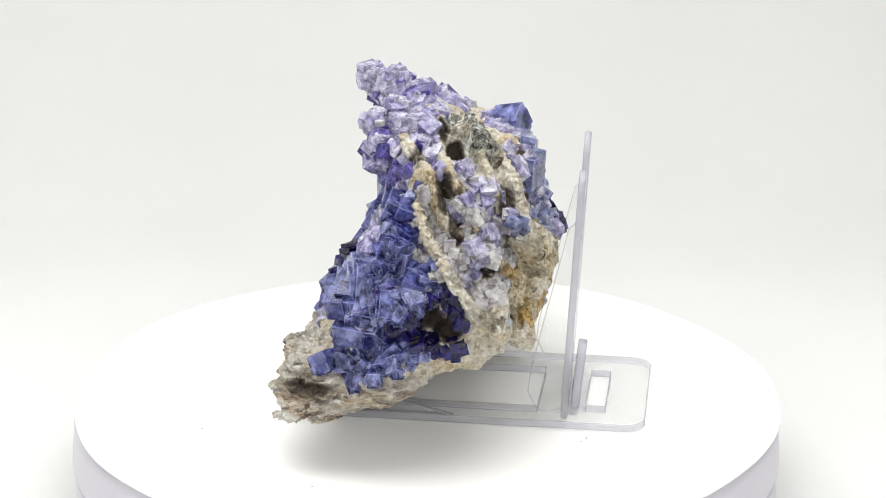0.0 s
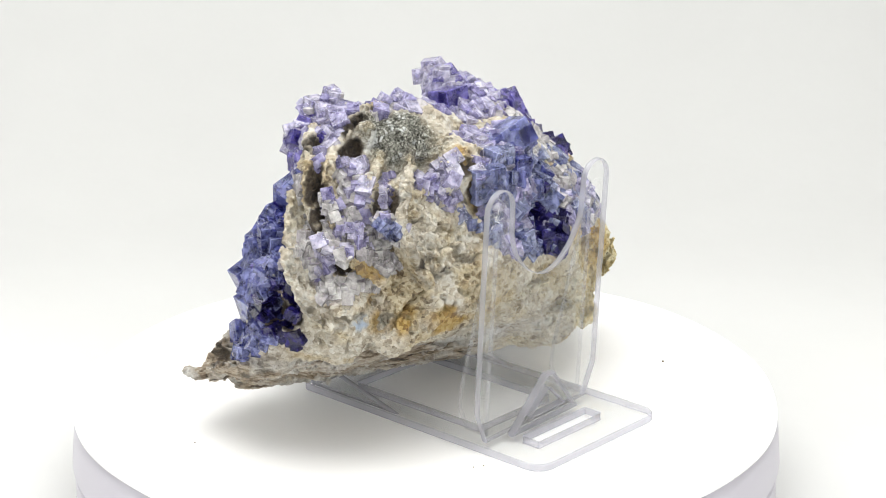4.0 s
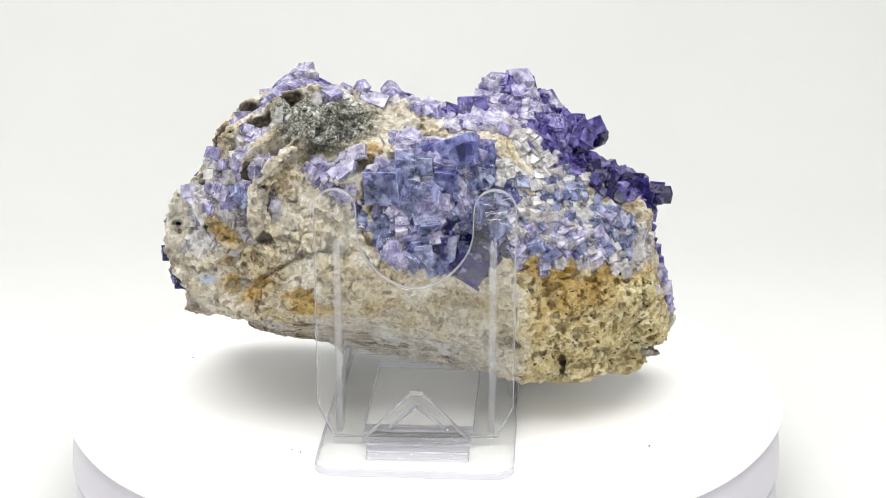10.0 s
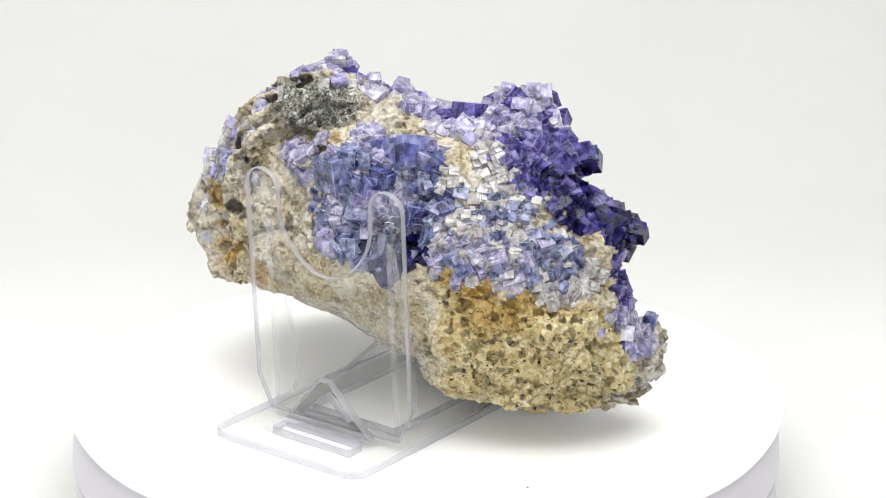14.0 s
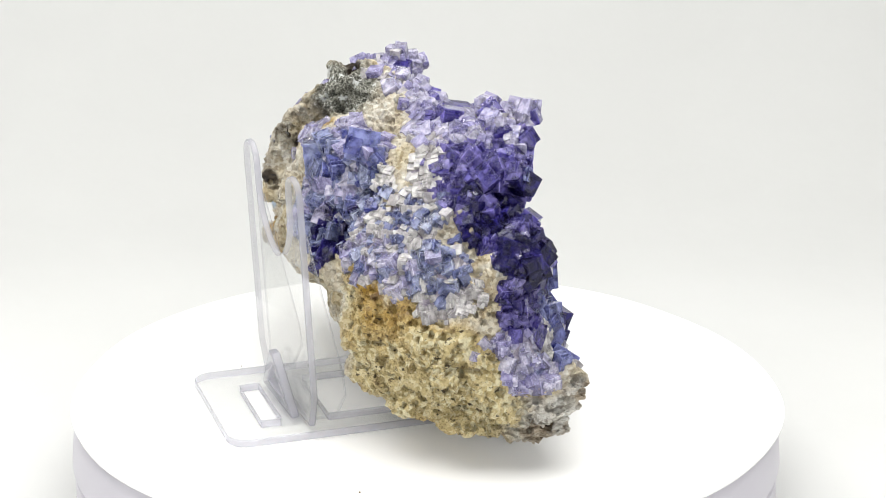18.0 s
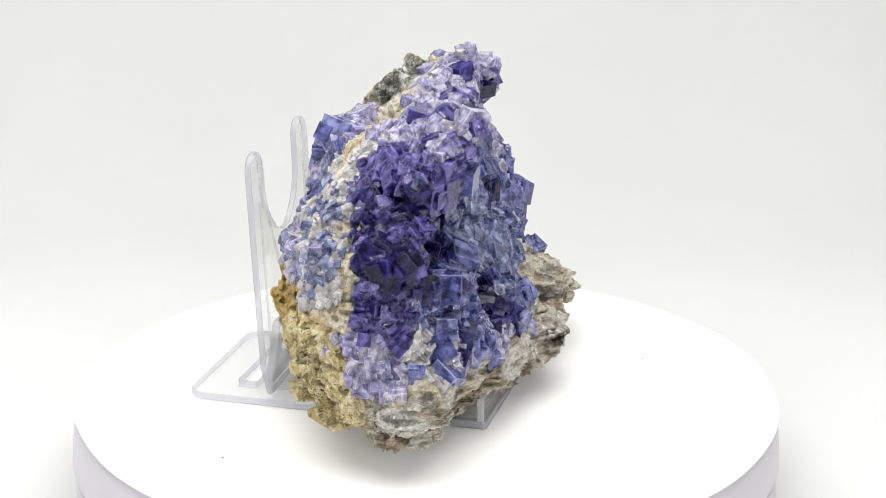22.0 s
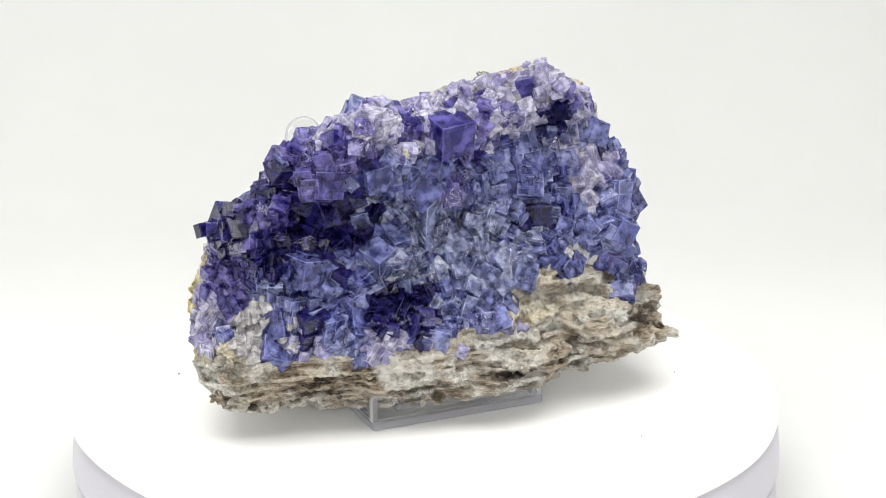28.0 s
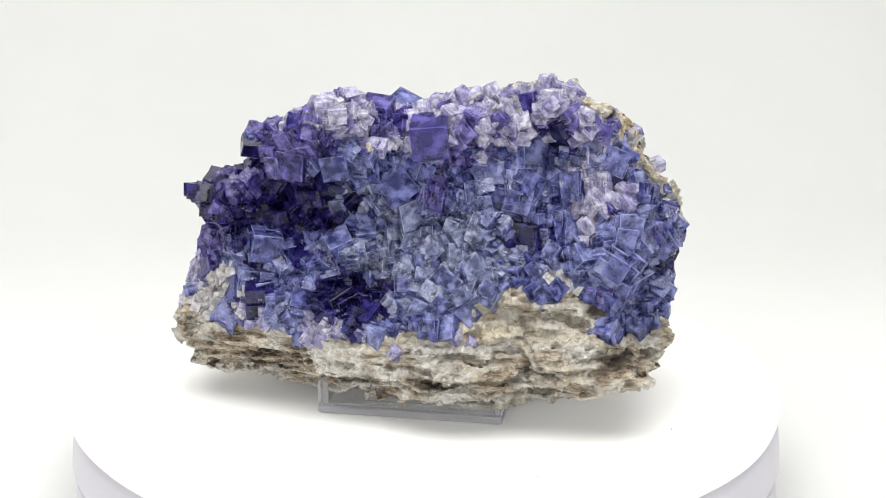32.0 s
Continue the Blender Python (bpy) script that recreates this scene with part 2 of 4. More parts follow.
def rounded(x0, y0, x1, y1, radii, n=8):
    """Outline of a rectangle with its own radius at each corner, from the low left one, anticlockwise."""
    out = []
    for (cx, cy, sx, sy, a0), r in zip(((x0, y0, 1, 1, 180), (x1, y0, -1, 1, 270), (x1, y1, -1, -1, 0), (x0, y1, 1, -1, 90)), radii):
        for k in range(n + 1):
            a = radians(a0 + 90 * k / n)
            out.append((cx + sx * r + r * math.cos(a), cy + sy * r + r * math.sin(a)))
    return out


def moved(bm, m):
    bmesh.ops.transform(bm, matrix=m, verts=bm.verts)
    return bm


# ---- the tent ----
FLOOR = -0.034


def sweep():
    """White fabric: table, curved rise and back wall in one sheet."""
    bm = bmesh.new()
    line = [(-0.95, FLOOR), (0.22, FLOOR)]
    for k in range(1, 33):
        a = radians(90 * k / 32)
        line.append((0.22 + 0.38 * math.sin(a), FLOOR + 0.38 * (1 - math.cos(a))))
    line.append((0.60, 0.80))
    xs = [-0.55 + 1.1 * k / 24 for k in range(25)]
    grid = [[bm.verts.new((x, y, z)) for y, z in line] for x in xs]
    for a, b in zip(grid, grid[1:]):
        for k in range(len(line) - 1):
            bm.faces.new((a[k], b[k], b[k + 1], a[k + 1]))
    bmesh.ops.recalc_face_normals(bm, faces=bm.faces)
    return bm


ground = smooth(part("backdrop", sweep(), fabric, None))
ground.modifiers.new("thickness", "SOLIDIFY").thickness = 0.002
tagged(ground, "seamless white fabric backdrop sweeping up behind the turntable", "backdrop", kind="structure")


def panel(name, corners, label, material=None):
    bm = bmesh.new()
    bm.faces.new([bm.verts.new(c) for c in corners])
    ob = part(name, bm, material or fabric, None)
    ob.modifiers.new("thickness", "SOLIDIFY").thickness = 0.004
    return tagged(ob, label, "tent wall", kind="structure")


panel("wall_left", [(-0.55, -0.95, FLOOR), (-0.55, 0.6, FLOOR), (-0.55, 0.6, 0.8), (-0.55, -0.95, 0.8)], "unseen white fabric side wall of the photo tent, paler to bounce fill", bounce_fabric)
panel("wall_right", [(0.55, -0.95, FLOOR), (0.55, -0.95, 0.8), (0.55, 0.6, 0.8), (0.55, 0.6, FLOOR)], "unseen white fabric side wall of the photo tent, paler to bounce fill", bounce_fabric)
# unseen wall behind the camera, added for crystal reflections and soft bounce
panel("wall_front", [(-0.55, -0.95, FLOOR), (-0.55, -0.95, 0.8), (0.55, -0.95, 0.8), (0.55, -0.95, FLOOR)], "unseen grey wall added across the tent front to shape its bounce", front_grey)
panel("ceiling", [(-0.55, -0.95, 0.8), (-0.55, 0.6, 0.8), (0.55, 0.6, 0.8), (0.55, -0.95, 0.8)], "unseen white fabric roof of the photo tent, paler to bounce fill", bounce_fabric)

# ---- the turntable ----
DISC = 0.1016
table = thing("turntable", "round white motorised turntable with a thin seam round its side", "turntable")
def uneven(bm):
    """A hand-cut sheet: its rim wanders by under a millimetre."""
    for v in bm.verts:
        a, r = math.atan2(v.co.y, v.co.x), math.hypot(v.co.x, v.co.y)
        if r > 0.09:
            k = 1 + (0.0007 * math.sin(2 * a + 0.6) + 0.00035 * math.sin(5 * a) + 0.0002 * math.sin(11 * a + 1)) / DISC
            v.co.x, v.co.y = v.co.x * k, v.co.y * k
    return bm


smooth(part("platter", uneven(lathe([(0, 0), (DISC - 0.0004, 0), (DISC, -0.0002), (DISC, -0.0007), (DISC - 0.0003, -0.0009), (0, -0.0009)])), white_top, table, "thin white disc laid on top"), 30)
smooth(part("skirt", lathe([(0, -0.0010), (DISC - 0.0040, -0.0011), (DISC - 0.0022, -0.0018), (DISC - 0.0006, -0.0045), (DISC + 0.0004, -0.0150), (DISC - 0.0008, -0.0158), (0, -0.0158)]), shaded_side, table, "white plastic side band, darkened in its colour"), 30)
smooth(part("seam", lathe([(0, -0.0160), (DISC - 0.0030, -0.0160), (DISC - 0.0030, -0.0172), (0, -0.0172)]), dark_gap, table, "dark seam"), 30)
smooth(part("base_ring", lathe([(0, -0.0172), (DISC - 0.0012, -0.0172), (DISC - 0.0002, -0.0182), (DISC - 0.0002, FLOOR + 0.003), (DISC - 0.002, FLOOR + 0.001), (0, FLOOR + 0.001)]), shaded_side, table), 30)

# ---- the easel ----
easel = thing("display_easel", "clear acrylic display easel standing on the turntable under the stone", "easel")
EASEL = pose(0, 0, 0, 0, 0, -9.0)          # its own axes: x across, y towards the tall back


def easel_part(name, bm, at, label="", edge=None):
    """A flat plate, modelled lying down: its broad sides are clear, its narrow ones carry a painted gleam."""
    bm.normal_update()
    for f in bm.faces:
        f.material_index = 0 if abs(f.normal.z) > 0.95 else 1
    ob = part(name, moved(bm, EASEL @ at), (clear, edge or clear_edge), easel, label)
    return smooth(ob, 30)


X0, X1, Y0, Y1, TH = -0.0262, 0.0250, -0.0240, 0.0634, 0.0024
easel_part("base_plate", extrude_outline(
    rounded(X0, Y0, X1, Y1, (0.0006, 0.0006, 0.005, 0.005)), TH,
    [rounded(-0.0150, 0.0465, 0.0130, 0.0530, (0.0005,) * 4)[::-1], rounded(-0.0155, -0.0140, 0.0152, 0.0340, (0.0005,) * 4)[::-1]]), pose(0, 0, TH / 2 + 0.0002))
easel_part("front_lip", extrude_outline(rounded(X0, TH + 0.0003, X1, 0.0095, (0.0004, 0.0004, 0.001, 0.001)), 0.0022), pose(0, Y0 + 0.0012, 0, 90), "", clear_lip)
for x in (X0 + 0.0012, X1 - 0.0012):
    easel_part("side_lip", extrude_outline([(0, 0.0027), (0.028, 0.0027), (0.003, 0.0090), (0, 0.0090)], 0.0020), pose(x, Y0 + 0.0024, 0) @ pose(0, 0, 0, 90, 0, 90))


def upright_outline():
    """Tall back plate with two rounded arms and a deep round notch between them."""
    h, w, arm, notch = 0.0697, 0.0258, 0.0050, 0.0422
    pts = [(-w + 0.004, 0.0), (w - 0.004, 0.0), (w, 0.009), (w, h - arm)]
    pts += [(w - arm + arm * math.cos(radians(a)), h - arm + arm * math.sin(radians(a))) for a in range(15, 181, 15)]
    r = w - 2 * arm
    for k in range(1, 20):
        a = math.pi * k / 20
        pts.append((r * math.cos(a) * (0.80 + 0.20 * abs(math.cos(a)) ** 3), h - arm - 0.003 - (h - notch - arm - 0.003) * math.sin(a) ** 0.75))
    pts += [(-w + arm + arm * math.cos(radians(a)), h - arm + arm * math.sin(radians(a))) for a in range(0, 166, 15)]
    pts += [(-w, h - arm), (-w, 0.009)]
    return pts


UP = pose(0.0002, 0.0409, 0.0027, 90 - 3, 0, 2.1)
easel_part("back_plate", extrude_outline(upright_outline(), 0.0020), UP, "tall back plate with a round notch")
for x in (-0.0205, 0.0205):
    fin = [(0, 0.001), (0.006, 0.001), (0.0088, 0.006), (0.0085, 0.012), (0.0010, 0.0535), (0, 0.0545)]
    easel_part("fin", extrude_outline(fin, 0.0019), UP @ pose(x, 0, 0.0012) @ pose(0, 0, 0, 0, -90, 0), "", clear_fin)
tri = [(-0.0135, 0), (0.0135, 0), (0.0014, 0.0135), (-0.0014, 0.0135)]
tri_in = [(-0.0090, 0.0024), (0, 0.0106), (0.0090, 0.0024)]
easel_part("triangle_loop", extrude_outline(tri, 0.0026, [tri_in]), pose(-0.0002, 0.0436, 0.0027, 90 - 6, 0, 2), "small triangular loop")


def scratches(cx, cy, seed):
    """Fine white craze lines in the tip of an arm, lying on the plate."""
    rng = random.Random(seed)
    bm = bmesh.new()
    for k in range(9):
        a = rng.uniform(0, 6.28)
        x, y = cx + rng.gauss(0, 0.0008), cy + rng.gauss(0, 0.0012)
        for step in range(5):
            a += rng.gauss(0, 0.5)
            dx, dy, w = 0.0007 * math.cos(a), 0.0007 * math.sin(a), 0.00004
            px, py = -w * math.sin(a), w * math.cos(a)
            bm.faces.new([bm.verts.new(c) for c in ((x - px, y - py, 0.00105), (x + dx - px, y + dy - py, 0.00105), (x + dx + px, y + dy + py, 0.00105), (x + px, y + py, 0.00105))])
            x, y = x + dx, y + dy
    return bm


scratch_white = plain("craze_white", (0.9, 0.9, 0.92), 0.5, 0.02)
for k, x in enumerate((-0.0208, 0.0208)):
    part("craze_lines", moved(scratches(x, 0.0632, 30 + k), EASEL @ UP), scratch_white, easel, "fine white craze lines")


# ---- the stone: lumps of host rock (millimetres), grown together, cut by hollows, roughened ----
H = 0.68
GX, GY, GZ = np.arange(-78, 80, H), np.arange(-50, 46, H), np.arange(2, 101, H)
GRID = np.stack(np.meshgrid(GX, GY, GZ, indexing="ij"), -1).astype(np.float32)
field = np.full(GRID.shape[:3], 40.0, np.float32)


def spin(rx, ry, rz):
    return np.array(Euler([radians(a) for a in (rx, ry, rz)]).to_matrix(), np.float32)


def egg(x, y, z, a, b, c, rx=0, ry=0, rz=0):
    """Rough distance to an egg-shaped lump with half-axes a, b, c, in a window of the grid that holds it."""
    rad = max(a, b, c) + 9
    win = tuple(slice(max(0, int((m - rad - g[0]) / H)), max(1, int((m + rad - g[0]) / H) + 1)) for m, g in zip((x, y, z), (GX, GY, GZ)))
    q = (GRID[win] - np.array((x, y, z), np.float32)) @ spin(rx, ry, rz)
    g = np.sqrt(((q / np.array((a, b, c), np.float32)) ** 2).sum(-1))
    return win, (g - 1) * (a * b * c) ** (1 / 3)


def block(x, y, z, a, b, c, rx=0, ry=0, rz=0, r=2.0):
    rad = math.hypot(a, b, c) + 9
    win = tuple(slice(max(0, int((m - rad - g[0]) / H)), max(1, int((m + rad - g[0]) / H) + 1)) for m, g in zip((x, y, z), (GX, GY, GZ)))
    q = np.abs((GRID[win] - np.array((x, y, z), np.float32)) @ spin(rx, ry, rz)) - (np.array((a, b, c), np.float32) - r)
    return win, np.sqrt((np.maximum(q, 0) ** 2).sum(-1)) + np.minimum(q.max(-1), 0) - r


def grow(shape, k=1.6):
    win, d = shape
    f = field[win]
    h = np.clip(0.5 + 0.5 * (f - d) / k, 0, 1)
    field[win] = f * (1 - h) + d * h - k * h * (1 - h)


def hollow(shape, k=2.0):
    win, d = shape
    f, d = field[win], -d
    h = np.clip(0.5 - 0.5 * (f - d) / k, 0, 1)
    field[win] = f * (1 - h) + d * h + k * h * (1 - h)


def lump(*a):
    grow(egg(*a))


lump(-40, -7, 13, 28, 19, 7, -28, 4, -20)
lump(8, -3, 13, 60, 21, 4, 26, -5, -22)
lump(8, -25, 14, 27, 15, 8, -16, -5, -20)
lump(-23, 24, 18, 15, 12, 7, 19, -23, 27)
lump(-55, 2, 20, 16, 20, 13, -5, 16, -39)
lump(41, -28, 22, 19, 13, 10, 37, 8, 0)
lump(30, 3, 24, 18, 36, 5, 20, -17, 24)
lump(60, -17, 24, 9, 21, 6, 18, 1, -4)
lump(-27, -19, 26, 38, 7, 15, -11, 14, -24)
lump(-48, 24, 26, 15, 6, 18, -25, -34, 46)
lump(0, 18, 27, 33, 8, 19, -43, -8, -16)
lump(54, -6, 29, 16, 27, 7, 33, -6, -23)
lump(-3, 0, 31, 56, 35, 20, 35, -3, -22)
lump(-61, 12, 35, 5, 12, 22, -17, 12, -18)
lump(-52, -7, 37, 8, 7, 21, -10, -26, -30)
lump(-38, 24, 41, 26, 10, 19, 11, 30, 29)
lump(-33, 1, 43, 29, 17, 35, -15, 22, -13)
lump(57, 3, 44, 16, 21, 14, -19, -24, 9)
lump(21, 29, 44, 33, 6, 13, -4, 5, -11)
lump(-11, -17, 46, 52, 6, 10, -46, 20, -23)
lump(40, 21, 48, 17, 9, 23, -12, -38, -22)
lump(45, -12, 50, 20, 10, 35, -19, 1, 8)
lump(14, -16, 50, 54, 6, 12, -32, 31, -11)
lump(-18, 31, 53, 24, 4, 15, 25, -7, 1)
lump(-52, 3, 55, 14, 16, 10, -27, -7, -32)
lump(27, 14, 56, 46, 17, 23, 8, 7, -13)
lump(25, -12, 59, 23, 8, 20, 3, 10, 1)
lump(-30, 11, 61, 20, 38, 12, -45, -8, 27)
lump(7, 0, 69, 39, 19, 17, 24, -15, -1)
lump(-24, -8, 70, 24, 7, 13, 15, 10, -12)
lump(21, 22, 73, 26, 10, 4, -33, 13, 3)
lump(-17, 14, 74, 31, 13, 6, -42, -3, 25)
lump(50, 5, 74, 10, 14, 7, -25, 35, -18)
lump(37, 2, 80, 11, 19, 9, -26, 21, -22)


# hollows: the crystal bowl in front, its dark pockets, the gaps in the back and in the end
hollow(egg(-2, -32, 60, 46, 19, 20))
hollow(egg(8, -24, 70, 31, 12, 9))
hollow(egg(-60, -14, 43, 9, 9, 9))
hollow(egg(36, -31, 62, 15, 13, 11))
lump(-22, -8, 85, 6, 6, 4)
hollow(egg(10, -35, 33, 13, 7, 4))
hollow(egg(-38, -13, 57, 15, 12, 7))
hollow(egg(34, -16, 74, 6, 8, 5))
hollow(egg(19, -18, 75, 5, 5, 3))
hollow(egg(-13, -17, 84, 4, 9, 5))
hollow(egg(36, -38, 31, 20, 9, 3.5))
hollow(egg(-9, 37, 56, 8, 8, 6))
hollow(egg(20, 37, 66, 12, 8, 9))
hollow(egg(50, 24, 66, 4, 6, 6))
hollow(egg(34, 22, 77, 10, 7, 3.5))
hollow(egg(64, 4, 72, 6, 6, 8))
hollow(egg(70, 13, 57, 6, 6, 7))
hollow(egg(72, 0, 47, 6, 7, 6))
hollow(egg(66, -30, 26, 12, 12, 2.2))
lump(68, -1, 50, 4, 8, 8)
lump(50, -35, 16, 12, 4, 4)
grow(block(33, 9, 82, 10, 6, 6, 20, 0, -15))
grow(block(42, 15, 71, 7, 6, 6, 0, 20, -15))
lump(-55, 17, 13, 9, 9, 5)
lump(34, -8, 91, 4, 4, 4)
lump(17, -5, 88, 3, 4, 4)
lump(9, -3, 87, 3, 4, 3)
# knobs of the crest, the ledge's far tip, the bulges of the foot
lump(-26, -15, 86, 7, 5, 5)
lump(-34, -8, 80, 5, 6, 5)
lump(-42, 0, 76, 5, 5, 4)
lump(-48, -3, 74, 5, 5, 5)
lump(-65, 4, 57, 4, 5, 5)
lump(35, -13, 88, 5, 5, 4)
lump(41, -12, 82, 6, 5, 5)
lump(48, -12, 77, 5, 5, 5)
lump(63, -32, 25, 6, 6, 5)
lump(53, 24, 36, 11, 5, 5)
lump(-58, 25, 28, 6, 5, 7)
lump(-42, 29, 15, 8, 4, 5)

# cream veins between the open chambers at the end, and the chambers themselves, dark with coat and painted shade
RIBS, VOIDS = [], []


def rib(k, *stops):
    """A bent plate of cream vein, k thick on either side, that runs into the stone."""
    for p, q in zip(stops, stops[1:]):
        RIBS.append((np.array(p, np.float32), np.array(q, np.float32), k))


def void(x, y, z, a, b, c):
    VOIDS.append((x, y, z, a, b, c))


rib(1.2, (19, -1, 88), (33, 2, 90), (40, 2, 88), (43, 5, 86))
rib(1.4, (43, -6, 86), (50, -4, 84), (52, -1, 82), (56, 1, 79), (58, 2, 74), (59, 4, 69), (62, 8, 66))
rib(1.4, (46, 3, 83), (55, 6, 79), (58, 9, 74), (60, 12, 67))
rib(1.2, (58, -3, 72), (63, 0, 65), (67, 2, 62))
rib(1.6, (26, 11, 87), (32, 15, 83), (36, 19, 79), (42, 22, 75), (47, 24, 70), (49, 25, 65), (48, 28, 58), (44, 30, 50))
rib(1.3, (39, 13, 83), (47, 15, 78), (51, 18, 72), (51, 21, 66))
rib(1.3, (69, 3, 61), (71, 7, 55), (72, 11, 49), (69, 17, 43))
rib(1.2, (64, 11, 64), (62, 16, 60), (60, 19, 57), (56, 24, 52))
void(45, 7, 82, 4, 2.2, 3)
void(49, -2.5, 82, 3, 1.8, 3)
void(57, 4, 76, 4.5, 1.7, 5)
void(59, 7, 70, 4.5, 1.7, 5)
void(61, 7, 65, 3, 2, 2)
void(69, 0, 46, 7, 4, 4)
void(67, 5, 43, 6, 4, 3.2)
void(70, -3, 42, 6, 3.2, 3)
void(62, 15, 57, 4, 2.5, 2.5)
void(39, 4, 87, 4, 1.4, 3)
void(49, 20, 69, 5, 1.9, 7)
void(54, -25, 33, 8, 4, 2.2)
void(43, 30, 56, 4, 3, 1.8)
void(37, 33, 51, 3.5, 3, 1.4)
void(20, 26, 76, 4, 3, 3)
void(18, 29, 67, 2, 3, 5)
void(11, -34, 27, 7, 4, 2.2)
void(27, -34, 31, 7, 5, 2.2)
void(60, -36, 22, 11, 9, 1.7)
void(-22, -29, 13, 6, 3, 0.9)
void(3, -38, 16, 6, 3, 0.9)
void(-45, -17, 13, 6, 4, 1.0)
# gap under the back overhang, darkened along its shadow line
void(30, 33, 26, 18, 4, 1.2)

LATTICE = np.random.default_rng(11).random((48, 48, 48)).astype(np.float32)


def rumple(p, size):
    """Smooth noise from -1 to 1 at points p, with that grain size."""
    q = (p / np.float32(size) + 100).astype(np.float32)
    i = np.floor(q).astype(np.int32)
    f = q - i
    f = f * f * (3 - 2 * f)
    i0, i1 = i % 48, (i + 1) % 48
    out = 0
    for cx, wx in ((i0[..., 0], 1 - f[..., 0]), (i1[..., 0], f[..., 0])):
        for cy, wy in ((i0[..., 1], 1 - f[..., 1]), (i1[..., 1], f[..., 1])):
            out = out + wx * wy * (LATTICE[cx, cy, i0[..., 2]] * (1 - f[..., 2]) + LATTICE[cx, cy, i1[..., 2]] * f[..., 2])
    return out * 2 - 1


def soft(a, b, v):
    t = np.clip((v - a) / (b - a), 0, 1)
    return t * t * (3 - 2 * t)


def spot(p, x, y, z, rx, ry, rz, edge=0.30):
    """1 inside an egg round that place, fading out at its edge."""
    d = np.sqrt(((p[..., 0] - x) / rx) ** 2 + ((p[..., 1] - y) / ry) ** 2 + ((p[..., 2] - z) / rz) ** 2)
    return 1 - soft(1 - edge, 1 + edge, d)


HEART = np.array((34, 2, 54), np.float32)


def rib_gap(p, shift=0.0):
    """Distance (mm) from points p to the nearest vein, whose plates run five millimetres into the stone."""
    best = np.full(p.shape[:-1], 99.0, np.float32)
    for a, b, k in RIBS:
        mid = (a + b) / 2
        near = ((p - mid) ** 2).sum(-1) < (float(np.linalg.norm(b - a)) / 2 + 9) ** 2
        if not near.any():
            continue
        q = p[near]
        inward = (HEART - mid) / float(np.linalg.norm(HEART - mid))
        g = np.full(len(q), 99.0, np.float32)
        for depth in (0.0, 1.7, 3.4, 5.0):
            d = q - a - inward * depth
            t = np.clip((d @ (b - a)) / float((b - a) @ (b - a)), 0, 1)
            g = np.minimum(g, np.sqrt(((d - t[..., None] * (b - a)) ** 2).sum(-1)))
        best[near] = np.minimum(best[near], g - k)
    return best


def void_depth(p):
    """Rough distance (mm) outside the nearest chamber, negative inside it."""
    best = np.full(p.shape[:-1], 9.0, np.float32)
    for x, y, z, a, b, c in VOIDS:
        g = np.sqrt(((p[..., 0] - x) / a) ** 2 + ((p[..., 1] - y) / b) ** 2 + ((p[..., 2] - z) / c) ** 2)
        best = np.minimum(best, (g - 1) * min(a, b, c))
    return best


PATCHES = []


def patch(kind, x, y, z, rx, ry, rz, weight=1.0):
    PATCHES.append((kind, x, y, z, rx, ry, rz, weight))


patch("blue", 0, -16, 50, 76, 26, 30, 0.35)
patch("lilac", 10, -12, 86, 60, 15, 11, 0.8)
patch("violet", 0, -10, 82, 55, 12, 8, 0.45)
patch("pale", 0, -6, 89, 55, 10, 6, 0.5)
patch("indigo", -38, -10, 57, 18, 17, 9, 2.4)
patch("indigo", 34, -14, 74, 7, 9, 6, 1.8)
patch("indigo", 19, -16, 75, 5, 7, 3.5, 1.6)
patch("indigo", 57, -13, 68, 5, 7, 5, 1.2)
patch("violet", -57, -6, 62, 9, 14, 9, 1.6)
patch("violet", -36, -12, 78, 12, 12, 8, 1.4)
patch("violet", 3, -14, 63, 5, 9, 5, 1.5)
patch("grey", 0, -20, 48, 24, 18, 14, 1.0)
patch("grey", -21, -12, 60, 8, 12, 7, 1.2)
patch("blue", -46, -12, 42, 14, 12, 8, 1.1)
patch("indigo", -47, -12, 46, 15, 11, 7, 0.9)
patch("indigo", 25, -20, 52, 9, 9, 6, 0.8)
patch("indigo", -52, -6, 60, 10, 10, 12, 1.2)
patch("violet", 10, -14, 70, 8, 9, 5, 0.7)
patch("pale", -58, -11, 33, 8, 9, 7, 1.0)
patch("indigo", -20, -20, 34, 12, 12, 6, 1.2)
patch("lilac", -28, -24, 27, 6, 7, 5, 1.1)
patch("lilac", 13, -33, 28, 3.5, 5, 4, 1.5)
patch("lilac", -47, -16, 28, 5, 6, 4, 1.2)
patch("lilac", -3, -34, 22, 4, 5, 3, 1.0)
patch("lilac", 47, -38, 21, 4, 5, 3, 0.8)
patch("blue", 54, -20, 42, 12, 13, 14, 1.1)
patch("violet", 60, -14, 52, 8, 10, 10, 0.8)
patch("lilac", 48, -16, 62, 9, 12, 10, 0.9)
patch("pale", 35, -27, 39, 7, 8, 5, 0.8)
patch("blue", -3, 28, 68, 15, 14, 12, 0.7)
patch("lilac", -2, 30, 62, 17, 13, 15, 0.8)
patch("grey", 0, 29, 62, 18, 13, 16, 1.1)
patch("lilac", 0, 26, 77, 17, 12, 8, 0.8)
patch("indigo", -8, 31, 54, 9, 11, 7, 1.5)
patch("lilac", 9, 33, 54, 9, 9, 8, 1.0)
patch("pale", -38, 28, 56, 17, 13, 9, 0.6)
patch("grey", -44, 26, 55, 14, 12, 9, 0.8)
